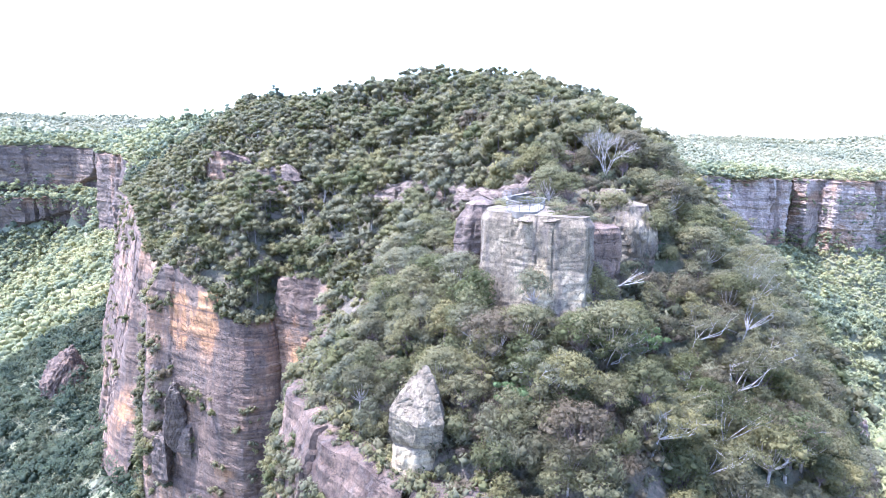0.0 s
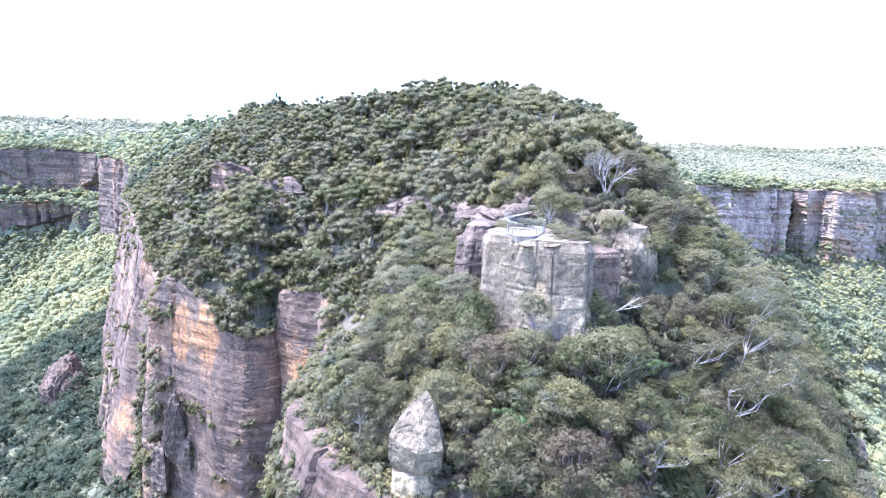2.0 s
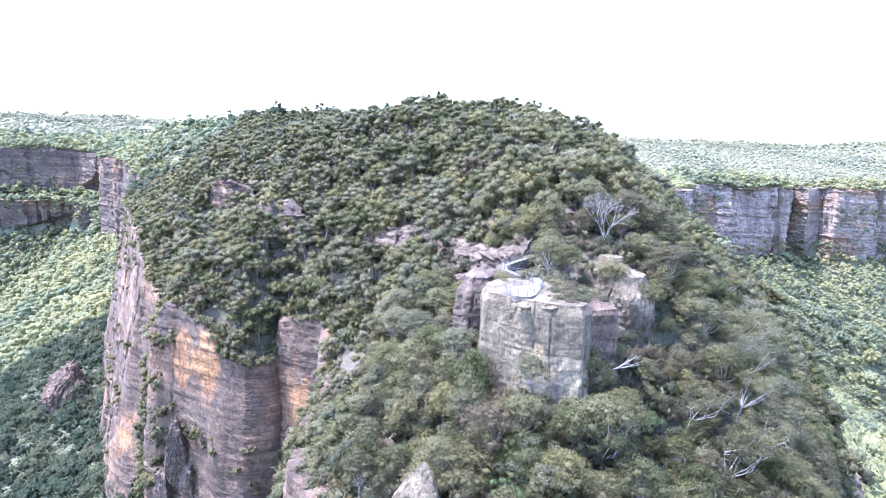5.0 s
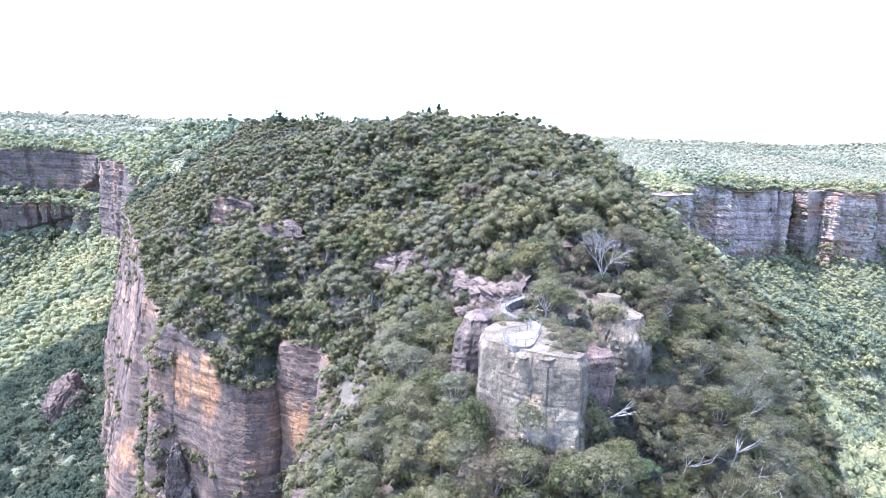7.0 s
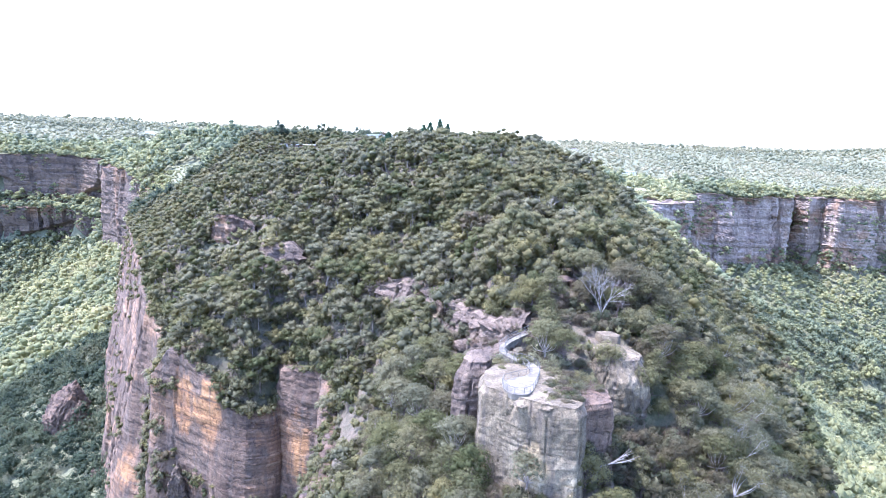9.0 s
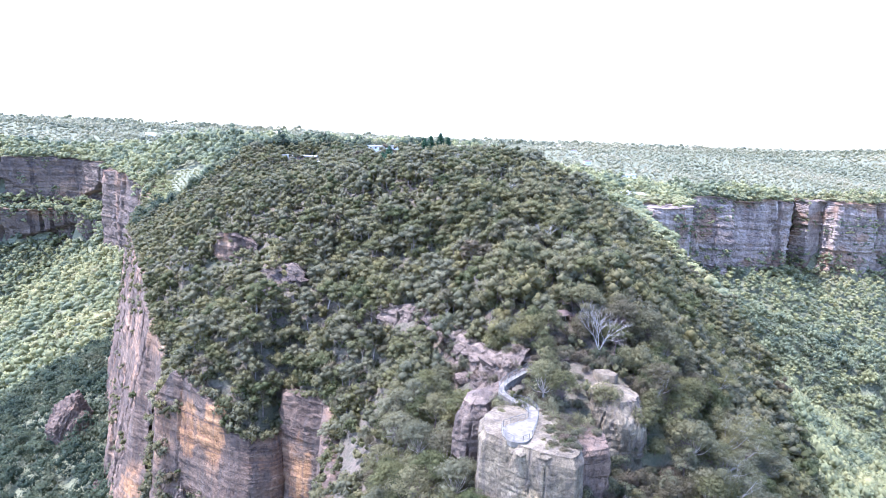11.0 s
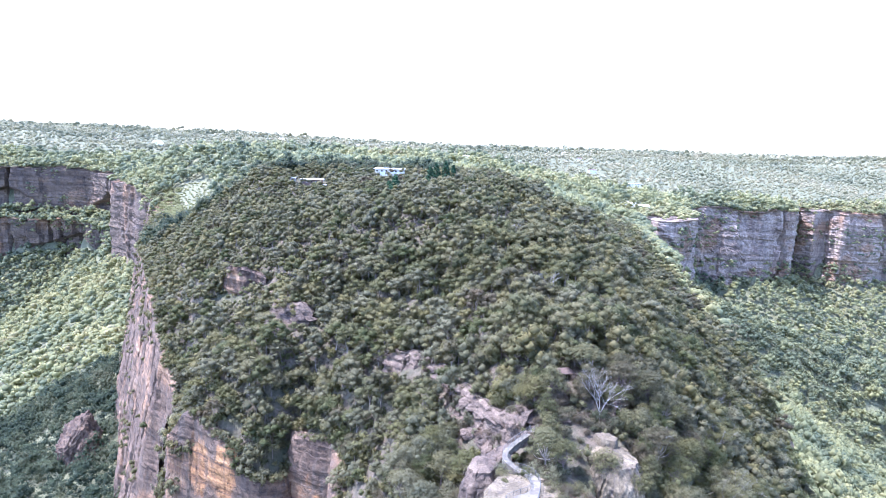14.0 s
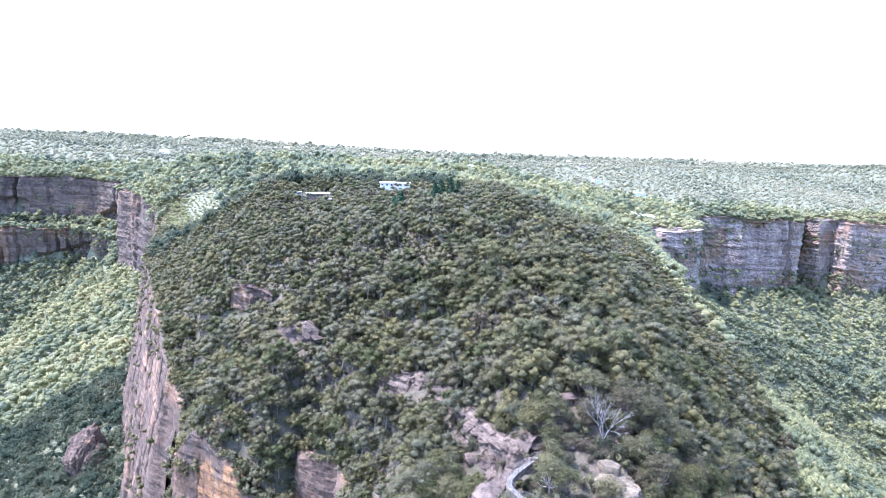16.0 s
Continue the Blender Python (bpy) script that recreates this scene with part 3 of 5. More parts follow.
def crag(name, label, ring, z0, z1, mat, step, bulge, seed, batter=0.05, crown=1.0, shrink=0.93, taper=((0, 1, 0, 0), (1, 1, 0, 0)), cap=0.35):
    """A free-standing rock: a ring in plan raised with bedding, joints and a worn top. taper: rows of height share, width, shift in x and y."""
    ring = np.array(ring, float)
    closed = np.concatenate([ring, ring[:1]])
    us = np.concatenate([[0], np.cumsum(np.hypot(*np.diff(closed, axis=0).T))])
    n = max(int(us[-1] / step), 16)
    u = np.linspace(0, us[-1], n, endpoint=False)
    px, py = np.interp(u, us, closed[:, 0]), np.interp(u, us, closed[:, 1])
    px = (np.roll(px, 1) + 2 * px + np.roll(px, -1)) / 4
    py = (np.roll(py, 1) + 2 * py + np.roll(py, -1)) / 4
    cx, cy = px.mean(), py.mean()
    rows = max(int((z1 - z0) / (step * 0.8)), 8)
    v = np.linspace(0, 1, rows)
    U, Vv = np.meshgrid(u, v)
    Z = z0 + (z1 - z0) * Vv
    ang = np.arctan2(py - cy, px - cx)[None, :]
    ca, sa = np.cos(ang), np.sin(ang)
    R = np.hypot(px - cx, py - cy)[None, :]
    S = R * 0 + Vv * 0
    qx, qy = ca * R + S, sa * R + S
    wav = 0.6 * vnoise(U / 7, Z / 5, seed + 11)
    off = bulge * (0.55 * fbm(qx / 4 + 3 + Z * 0.11, qy / 4 + Z / 5, 4, seed) + 0.22 * (hash01(np.floor(Z / (step * 4.6) + wav), np.floor(qx / 3.1), seed + 1) - 0.5)
                   + 0.30 * (hash01(np.floor(qx / 2.3 + 0.1 * Z), np.floor(qy / 2.3), seed + 8) - 0.5) + 0.14 * vnoise(U / (step * 2), Z / (step * 2), seed + 2))
    seam = np.abs(vnoise(qx / 3.3 + 0.2 * wav, qy / 3.3 + Z * 0.04, seed + 5))
    off = off - bulge * 0.55 * smooth(0.07, 0.01, seam) - bulge * 0.12 * smooth(0.10, 0.02, np.abs(vnoise(Z / 2.6 + wav, qx * 0.05, seed + 6)))
    top = smooth(1.0, 1 - crown / (z1 - z0), Vv)
    tp = np.array(taper, float)
    wide, sx, sy = (np.interp(Vv, tp[:, 0], tp[:, k]) for k in (1, 2, 3))
    rad = np.maximum(R * wide + off * np.clip(wide * 1.5, 0.2, 1) + batter * (z1 - Z), 0.08) * (shrink + (1 - shrink) * top)
    X, Y = cx + sx + ca * rad, cy + sy + sa * rad
    fX, fY, fZ = [X], [Y], [Z]
    tx, ty = cx + tp[-1, 2], cy + tp[-1, 3]
    for k in (0.85, 0.65, 0.4, 0.2, 0.02):
        fX.append((tx + (X[-1] - tx) * k)[None])
        fY.append((ty + (Y[-1] - ty) * k)[None])
        fZ.append((Z[-1] + crown * cap * (1 - k) + 0.15 * crown * fbm(fX[-1][0] / 2, fY[-1][0] / 2, 2, seed + 6))[None])
    X, Y, Z = np.concatenate(fX), np.concatenate(fY), np.concatenate(fZ)
    rows = len(X)
    i = np.arange(rows * n).reshape(rows, n)
    j = np.roll(i, -1, 1)
    f = np.stack([i[:-1], j[:-1], j[1:], i[1:]], -1).reshape(-1, 4)
    ob = part(name, quick_mesh(name, np.stack([X.ravel(), Y.ravel(), Z.ravel()], 1), f), mat)
    return tagged(ob, label, "rock")


crag("lookout_crag", "pale block of sandstone under the lookout platform", [(6.4, 106), (6.6, 102.2), (15.5, 95.2), (20.8, 93.4), (22.4, 95.5), (23.4, 103.4), (22, 108), (18, 114), (10, 115), (7, 110)], 21, 39.3, rock_pale, 0.30, 0.50, 101, 0.02, 1.6, 0.92, cap=0.12)
crag("side_crag", "purple-grey shaded rock wall beside the lookout", [(20.8, 99), (24.5, 101.2), (28.6, 103), (29.5, 108), (26, 116), (20, 112)], 21, 36.8, rock_west, 0.45, 1.0, 111)
crag("dome_rock", "rounded streaked sandstone dome beside the path", [(2.6, 115), (4.6, 112.6), (8.6, 113), (11.2, 117), (11, 122), (8, 124), (4, 121)], 29, 39.2, rock_ledge, 0.36, 1.1, 121, 0.06, 3.0, 0.72)
crag("grey_crag", "grey lichened crag with streaks of black stain", [(27.5, 121.5), (30.5, 117), (35, 115.5), (39, 117), (41, 122.5), (39, 129), (33, 131.5), (28.5, 128)], 20, 39.0, rock_grey, 0.36, 1.5, 131, 0.07, 3.8, 0.76)
crag("cap_block", "pale flat block perched on a grey crag", [(31.5, 128.5), (32.2, 126), (35.2, 124.6), (36.2, 126.5), (34.5, 129.5)], 38.0, 41.5, rock_pin, 0.3, 0.5, 135, 0.02, 0.5, 0.92)


def shard(name, label, points, mat, cuts, rough, seed, parent=None):
    """A broken rock: the hull of a few corners, cut finely and worn by noise."""
    bm = bmesh.new()
    for p in points:
        bm.verts.new(p)
    hull = bmesh.ops.convex_hull(bm, input=bm.verts[:])
    loose = [v for v in bm.verts if not v.link_faces]
    bmesh.ops.delete(bm, geom=loose, context="VERTS")
    for _ in range(cuts):
        bmesh.ops.subdivide_edges(bm, edges=bm.edges[:], cuts=1, use_grid_fill=True)
        bmesh.ops.triangulate(bm, faces=bm.faces[:])
    bm.normal_update()
    for v in bm.verts:
        q = v.co + Vector((seed, seed * 1.7, 0))
        k = noise.fractal(q * 0.55, 1.0, 2.1, 4) + 0.5 * abs(noise.noise(q * 1.3)) - 0.6 * max(0.0, 0.12 - abs(noise.noise(q * 0.8 + Vector((9, 0, 0))))) * 8
        v.co += v.normal * rough * k
    return tagged(part(name, bm, mat, parent), label, "rock") if parent is None else part(name, bm, mat, parent, label)


crag("yellow_boulder", "yellowish narrow rock that carries a pale pinnacle", [(-6.5, 79.3), (-6.0, 77.2), (-3.6, 76.0), (-1.2, 77.0), (-1.0, 80), (-3.4, 82)], 3, 11.6, rock_pin, 0.30, 1.0, 141, 0.12, 0.8, 0.95)
shard("pinnacle", "pale leaning shard of sandstone on a narrow foot", [(-6.2, 78.5, 11.0), (-5.4, 81, 11.0), (-3.6, 77.2, 10.8), (-1.3, 78.0, 10.6), (-1.2, 80.6, 10.8), (-6.9, 78.0, 12.8), (-6.2, 81, 12.8), (-3.8, 75.9, 12.6), (-0.1, 76.6, 11.8),
      (0.0, 80.6, 12.4), (-6.9, 77.6, 16.4), (-6.4, 81, 16.0), (-3.2, 75.4, 15.0), (0.1, 76.2, 15.2), (0.0, 80.8, 15.6), (-5.6, 78.4, 18.6), (-5.0, 80.6, 18.4), (-2.4, 76.6, 17.6), (-0.7, 77.6, 18.2), (-0.7, 80.5, 18.4),
      (-4.3, 79.2, 20.0), (-1.3, 79.0, 20.1), (-2.5, 78.2, 19.4), (-2.7, 79.8, 21.5), (-2.0, 80.0, 21.4)], rock_pin, 4, 0.22, 3.0)


def ledge_stones(name, label, line, zs, count, size, mat, seed, tilt):
    """A broken ledge: tilted slabs along a line, each stone a part."""
    line = np.array(line, float)
    us = np.concatenate([[0], np.cumsum(np.hypot(*np.diff(line, axis=0).T))])
    ob = thing(name, label, "rock")
    rr = np.random.default_rng(seed)
    for k in range(count):
        u = us[-1] * (k + rr.uniform(0.1, 0.9)) / count
        x, y, z = np.interp(u, us, line[:, 0]), np.interp(u, us, line[:, 1]), np.interp(u, us, zs)
        pts = rr.normal(size=(14, 3))
        pts = pts / np.linalg.norm(pts, axis=1)[:, None] * np.array((rr.uniform(0.7, 1.3), rr.uniform(0.6, 1.1), rr.uniform(0.30, 0.55))) * size
        m = Euler((rr.uniform(-0.25, 0.25) + tilt[0], rr.uniform(-0.25, 0.25) + tilt[1], rr.uniform(0, 3.1))).to_matrix()
        away = rr.uniform(-0.6, 0.8) * size
        c = Vector((x - 0.8 * away, y - 0.6 * away, z - 0.5 * max(away, 0) - rr.uniform(0, 0.2) * size))
        shard("stone", "", [tuple(m @ Vector(p) + c) for p in pts], mat, 3, 0.10 * size, seed + k * 1.3, ob)
    return ob


ledge_stones("broken_ledge", "broken pale pink-grey rock ledge below the scrub", [q[:2] for q in LEDGE], [q[2] - 0.4 for q in LEDGE], 32, 2.8, rock_ledge, 500, (0.25, -0.35))
for seed, line, count in ((510, [(0, 153), (2, 147), (4, 140), (6.5, 134), (9, 127)], 12), (520, [(5, 151), (9, 144), (12, 137), (15.5, 132)], 12), (530, [(8, 152), (12.5, 145), (16.5, 139), (19, 134)], 11)):
    ledge_stones("sloping_ledge", "broad sloping purple-grey rock ledge above the track", line, [float(land(x, y)) - 0.2 for x, y in line], count, 2.7, rock_ledge, seed, (0.2, -0.3))
ledge_stones("broken_slab", "broken pale rock slab among gum trees", [(-67, 237), (-62, 232), (-56, 229), (-50, 227)], (37.5, 40.2, 39.4, 36.5), 9, 2.8, rock_ledge, 560, (0.35, -0.2))
ledge_stones("track_rock", "worn pale rock pavement beside the track", [(6, 120), (10, 122), (13, 125), (17, 130)], (38.4, 39.0, 39.3, 39.8), 9, 2.6, rock_ledge, 590, (0.0, -0.1))
for k, (x, y, z, wide, high) in enumerate(((-82, 188, -34, 4.0, 13), (-78, 186.5, -42, 3.2, 8), (-86, 189, -50, 4.5, 10))):
    rr = np.random.default_rng(680 + k)
    pts = rr.normal(size=(16, 3))
    pts = pts / np.linalg.norm(pts, axis=1)[:, None] * (wide, wide * 0.8, high) + (x, y, z)
    shard("buttress_rib", "pale broken rock rib against the buttress", [tuple(p) for p in pts], rock_ledge, 4, 0.6, 680.0 + k)
crag_top = bpy.data.objects["lookout_crag"]
for k, (x, y, z, r) in enumerate(((9.5, 101.5, 38.7, 1.7), (12.5, 97.6, 38.5, 1.7), (16.6, 96.3, 38.7, 1.9), (8.6, 105, 38.8, 1.6), (16.2, 98.6, 39.0, 1.4))):
    rr = np.random.default_rng(620 + k)
    pts = rr.normal(size=(14, 3))
    pts = pts / np.linalg.norm(pts, axis=1)[:, None] * (r, r * 0.8, r * 0.32) + (x, y, z)
    shard("ledge_block", "pale sun-bleached ledge block", [tuple(p) for p in pts], rock_pale, 3, 0.10, 640.0 + k, crag_top)
for x, y, z, r, k in ((-246, 404, -104, 15, 1), (-236, 398, -112, 11, 2), (-184, 338, -122, 13, 3), (-177, 334, -133, 11, 4)):
    rr = np.random.default_rng(k)
    pts = rr.normal(size=(22, 3))
    pts = pts / np.linalg.norm(pts, axis=1)[:, None] * (r, r * 0.8, r * 1.9) + (x, y, z - r * 0.3)
    shard("scree_crag", "dark purple-grey rock rib standing out of the scree woods", [tuple(p) for p in pts], rock_slab, 4, 1.2, float(k))
for k, (x, y, r) in enumerate(((-112, 232, 3.0), (-70, 219, 2.6), (-66, 224, 2.0), (-30, 196, 2.0), (-24, 214, 2.2), (26, 133, 1.5), (30, 134, 1.2), (24, 139, 1.4), (46, 150, 2.4), (55, 141, 2.2), (28, 143, 1.3))):
    rr = np.random.default_rng(60 + k)
    pts = rr.normal(size=(16, 3))
    pts = pts / np.linalg.norm(pts, axis=1)[:, None] * (r, r, r * 0.9) + (x, y, float(land(x, y)) + r * 0.35)
    shard("boulder", "weathered pale sandstone boulder among trees", [tuple(p) for p in pts], rock_ledge, 3, 0.25, 20.0 + k)["group"] = "boulders on the slope"

# ---- trees ----
ICO_V = np.array([(0, 0, 1)] + [(0.894 * math.cos(k * 1.2566), 0.894 * math.sin(k * 1.2566), 0.447) for k in range(5)]
                 + [(0.894 * math.cos(k * 1.2566 + 0.628), 0.894 * math.sin(k * 1.2566 + 0.628), -0.447) for k in range(5)] + [(0, 0, -1)])
ICO_F = np.array([(0, 1 + k, 1 + (k + 1) % 5) for k in range(5)] + [(1 + k, 6 + k, 1 + (k + 1) % 5) for k in range(5)]
                 + [(1 + (k + 1) % 5, 6 + k, 6 + (k + 1) % 5) for k in range(5)] + [(11, 6 + (k + 1) % 5, 6 + k) for k in range(5)])


OCT_V = np.array([(1, 0, 0), (-1, 0, 0), (0, 1, 0), (0, -1, 0), (0, 0, 1), (0, 0, -1)], float)
OCT_F = np.array([(0, 2, 4), (2, 1, 4), (1, 3, 4), (3, 0, 4), (2, 0, 5), (1, 2, 5), (3, 1, 5), (0, 3, 5)])


def leaf_tris(rng, centre, radius, count, size, up=0.35, depth=0.35):
    """Leaf sprays over a clump, as small pointed triangles."""
    d = rng.normal(size=(count, 3))
    d[:, 2] += up
    d /= np.linalg.norm(d, axis=1)[:, None]
    p = centre + d * radius * (1 - depth * rng.random((count, 1)) ** 1.6 + 0.08)
    nrm = d + 0.5 * rng.normal(size=(count, 3))
    nrm /= np.linalg.norm(nrm, axis=1)[:, None]
    t = np.cross(nrm, rng.normal(size=(count, 3)))
    t /= np.linalg.norm(t, axis=1)[:, None] + 1e-9
    s = np.cross(nrm, t)
    k = size * (0.6 + 0.8 * rng.random((count, 1)))
    v = np.stack([p + t * k * 1.15, p - t * k * 0.6 + s * k * 0.45, p - t * k * 0.6 - s * k * 0.45], 1).reshape(-1, 3)
    soft = d + nrm * 0.22 + (0, 0, 0.2)
    soft /= np.linalg.norm(soft, axis=1)[:, None]
    v = np.concatenate([v, np.repeat(soft, 3, 0)], 1)
    return v, np.arange(count * 3).reshape(-1, 3)


def core(rng, centre, radius, coarse=False):
    if coarse:
        return np.concatenate([centre + OCT_V * radius * (0.95 + 0.3 * rng.random((6, 1))), OCT_V], 1), OCT_F
    return np.concatenate([centre + ICO_V * radius * (0.85 + 0.3 * rng.random((12, 1))), ICO_V], 1), ICO_F


def gum(seed, height, width, clumps, leaves, size, form="umbrella", sides=5, cores=0.62, coarse=False, limbs=99):
    """A gum tree: wood and crown as two pairs of arrays, foot at the origin."""
    rng = np.random.default_rng(seed)
    wood, crown = [], []
    fork = height * rng.uniform(0.30, 0.48)
    lean = rng.normal(size=2) * height * 0.05
    bole = np.array([lean[0], lean[1], fork])
    r = 0.020 * height + 0.03
    wood.append(limb((0, 0, -1.2), bole, r * 1.25, r * 0.8, sides))
    for k in range(clumps):
        a = k * 2.399 + rng.uniform(-0.4, 0.4)
        q = math.sqrt((k + 0.6) / clumps)
        reach = width * 0.5 * q * rng.uniform(0.7, 1.0)
        if form == "umbrella":
            z = height * (1.0 - 0.38 * q ** 2 * rng.uniform(0.4, 1.2)) - 0.1 * height
            rad = np.array([1, 1, 0.62]) * width * rng.uniform(0.15, 0.22)
        elif form == "tall":
            z = height * rng.uniform(0.45, 0.85) * (1 - 0.25 * q)
            rad = np.array([1, 1, 1.25]) * width * rng.uniform(0.20, 0.27)
        elif form == "shrub":
            z = height * rng.uniform(0.30, 0.85) * (1 - 0.3 * q)
            rad = np.array([1, 1, 1.0]) * width * rng.uniform(0.20, 0.28)
        else:
            z = height * (0.35 + 0.55 * (1 - q) + rng.uniform(-0.1, 0.1))
            rad = np.array([1, 1, 0.85]) * width * rng.uniform(0.18, 0.26)
        c = np.array([lean[0] * 1.5 + reach * math.cos(a), lean[1] * 1.5 + reach * math.sin(a), z])
        elbow = bole + (c - bole) * 0.5 + np.array([0, 0, -0.06 * height]) + rng.normal(size=3) * 0.03 * height
        if sides and k < limbs:
            wood.append(limb(bole, elbow, r * 0.45, r * 0.26, max(sides - 1, 3)))
            wood.append(limb(elbow, c, r * 0.26, r * 0.09, 3))
        if cores:
            crown.append(core(rng, c, rad * cores, coarse))
        crown.append(leaf_tris(rng, c, rad, leaves, size))
    return join(wood), join(crown)


DOME_V, DOME_F = ICO_V[:11], ICO_F[:15]


def canopy(seed, height, width, lumps, leaves, size):
    """A forest tree seen from afar: rounded crown lumps with leaf sprays over them, foot at the origin."""
    rng = np.random.default_rng(seed)
    bits = []
    for k in range(lumps):
        a, q = k * 2.399 + rng.uniform(-0.4, 0.4), math.sqrt(k / lumps)
        c = np.array((math.cos(a) * width * 0.36 * q, math.sin(a) * width * 0.36 * q, height * (0.74 - 0.26 * q * rng.uniform(0.4, 1.3))))
        rad = np.array((1, 1, 0.78)) * width * rng.uniform(0.22, 0.32)
        bits.append((np.concatenate([c + DOME_V * rad * (0.55 + 0.45 * rng.random((11, 1))), DOME_V], 1), DOME_F))
        bits.append(leaf_tris(rng, c, rad, leaves, size, 0.7, 0.3))
    return limb((0, 0, 0), (0, 0, 0.6 * height), 0.3, 0.2, 3), join(bits)


def rows_of(region, spacing, seed):
    """Jittered places over a box in plan."""
    x0, x1, y0, y1 = region
    rng = np.random.default_rng(seed)
    xs, ys = np.meshgrid(np.arange(x0, x1, spacing), np.arange(y0, y1, spacing))
    n = xs.size
    xs, ys = xs.ravel() + rng.uniform(-0.48, 0.48, n) * spacing, ys.ravel() + rng.uniform(-0.48, 0.48, n) * spacing
    return xs, ys, rng


# clearings: round the near crags, along the spine, under the western slabs
CLEAR = [(9, 96, 3.6), (13, 92, 3.8), (18, 89.5, 3.8), (23, 90, 3), (13, 106, 8.3), (8, 118, 5.5), (36, 112, 4.5), (30, 113, 4.5), (34.5, 134.5, 4), (15, 123, 5), (36, 125, 5), (-3, 78, 4.5), (25, 110, 4.5), (27, 100, 4.5), (36, 116, 3.5), (31, 117, 3.5), (11, 128, 5), (4, 140, 3)]
CLEAR += [(3, 148, 2.4), (14, 137, 4), (17, 136, 4), (9, 135, 5), (28, 147, 4), (28, 142, 3), (27, 137.5, 3.5), (25.5, 133, 3), (29, 126, 4), (27, 129.5, 3), (19, 101, 5), (12, 120, 3), (35, 137, 2.5)]
CLEAR += [(-20, 189, 4), (-15, 185, 4.5), (-9, 180, 4), (-5, 173, 4.5), (-2, 165, 3.4), (1, 156, 4.4), (4, 148, 4), (9, 141, 4), (15, 133, 4), (-98, 271, 3.4), (-92, 269, 3.6), (-85, 268, 3.4), (-79, 268, 2.6), (-62, 226, 5.5), (-56, 224, 5.5), (-51, 223, 4), (-27, 152, 9), (-26, 140, 9), (-27, 127, 8), (26, 120, 4), (25, 125, 3), (34, 133.5, 4), (30, 131, 3), (-2, 75, 3)]


# the town over the plateau: x, y, turn
town_rng = np.random.default_rng(5)
TOWN = [(x, y, town_rng.uniform(-40, 40)) for x, y in zip(np.concatenate([town_rng.uniform(-900, -250, 22), town_rng.uniform(-150, 420, 26), town_rng.uniform(500, 2000, 10)]),
                                                          np.concatenate([town_rng.uniform(1500, 2300, 22), town_rng.uniform(900, 2000, 26), town_rng.uniform(2700, 3400, 10)]))]
CLEAR += [(x, y - 16, 34) for x, y, _ in TOWN] + [(-95, 443, 12), (-95, 432, 10), (-42, 456, 17), (-42, 446, 14), (401, 1345, 36), (-338, 822, 34), (-330, 795, 36), (-322, 765, 40), (-315, 735, 42), (-5, 364, 9), (-31, 350, 7), (-5, 352, 11), (-31, 341, 9)]


def bare(x, y, share=1.0):
    """Places with rock or built things where no tree stands."""
    out = np.zeros(x.shape, bool)
    for cx, cy, r in CLEAR:
        out |= np.hypot(x - cx, y - cy) < r * share
    return out


NEAR_BOX = (-26, 78, 66, 146)
stock = []
for k in range(9):
    form = ("umbrella", "round", "shrub")[k % 3]
    height, width = ((9, 7.5), (8, 6.0), (5.5, 5.0))[k % 3]
    wood, crown = gum(300 + k, height, width, (18, 18, 13)[k % 3], 165, 0.165, form, 5, 0.40)
    stock.append((form, quick_mesh("trunk", *wood), quick_mesh("crown", *crown)))
    stock[-1][1].materials.append(bark if k == 6 else bark_grey)
    stock[-1][2].materials.append(leaf_near)

xs, ys, rng = rows_of(NEAR_BOX, 3.8, 11)
sd, zr, sl, dr = rim_sd(xs, ys)
ok = (sd < 0.6) & ~bare(xs, ys) & (rng.random(xs.shape) < 0.93)
xs, ys = xs[ok], ys[ok]
zs = land(xs, ys)
NAMES = {"umbrella": ("gum_tree", "grey-green gum tree with pale branching limbs"), "round": ("bush_tree", "dense olive-green bushland tree on the slope"), "shrub": ("shrub", "low dark green heath shrub on rocky ground")}
west_low = lambda x, y: (1 - 0.45 * smooth(-9, -18, x) * smooth(182, 160, y)) * (1 - 0.4 * smooth(23, 26, x) * smooth(45, 41, x) * smooth(119, 116, y) * smooth(92, 96, y))
for x, y, z in zip(xs, ys, zs):
    form, trunk_me, crown_me = stock[rng.integers(0, 9)]
    name, label = NAMES[form]
    ob = thing(name, label, "tree" if form != "shrub" else "shrub", "", "trees on the headland",
               Matrix.LocRotScale((x, y, z), Euler((0, 0, rng.uniform(0, 6.28))), Vector((1, 1, 1)) * rng.uniform(0.7, 1.2) * float(west_low(x, y))))
    part("trunk", trunk_me, None, ob)
    part("crown", crown_me, None, ob)


# small trees along the foot of the lookout crag
for k in range(15):
    t = k / 14
    x, y = (7.0 + 17 * t, 98.5 - 16 * t + 8.5 * t * t + rng.uniform(-0.8, 0.4))
    form, trunk_me, crown_me = stock[1 + 3 * (k % 3) if k % 2 else 2 + 3 * (k % 3)]
    name, label = NAMES[form]
    ob = thing(name, label, "tree" if form != "shrub" else "shrub", "", "trees on the headland",
               Matrix.LocRotScale((x, y, float(land(x, y))), Euler((0, 0, 2.4 * k)), Vector((1, 1, 1)) * (0.36 + 0.2 * t)))
    part("trunk", trunk_me, None, ob)
    part("crown", crown_me, None, ob)


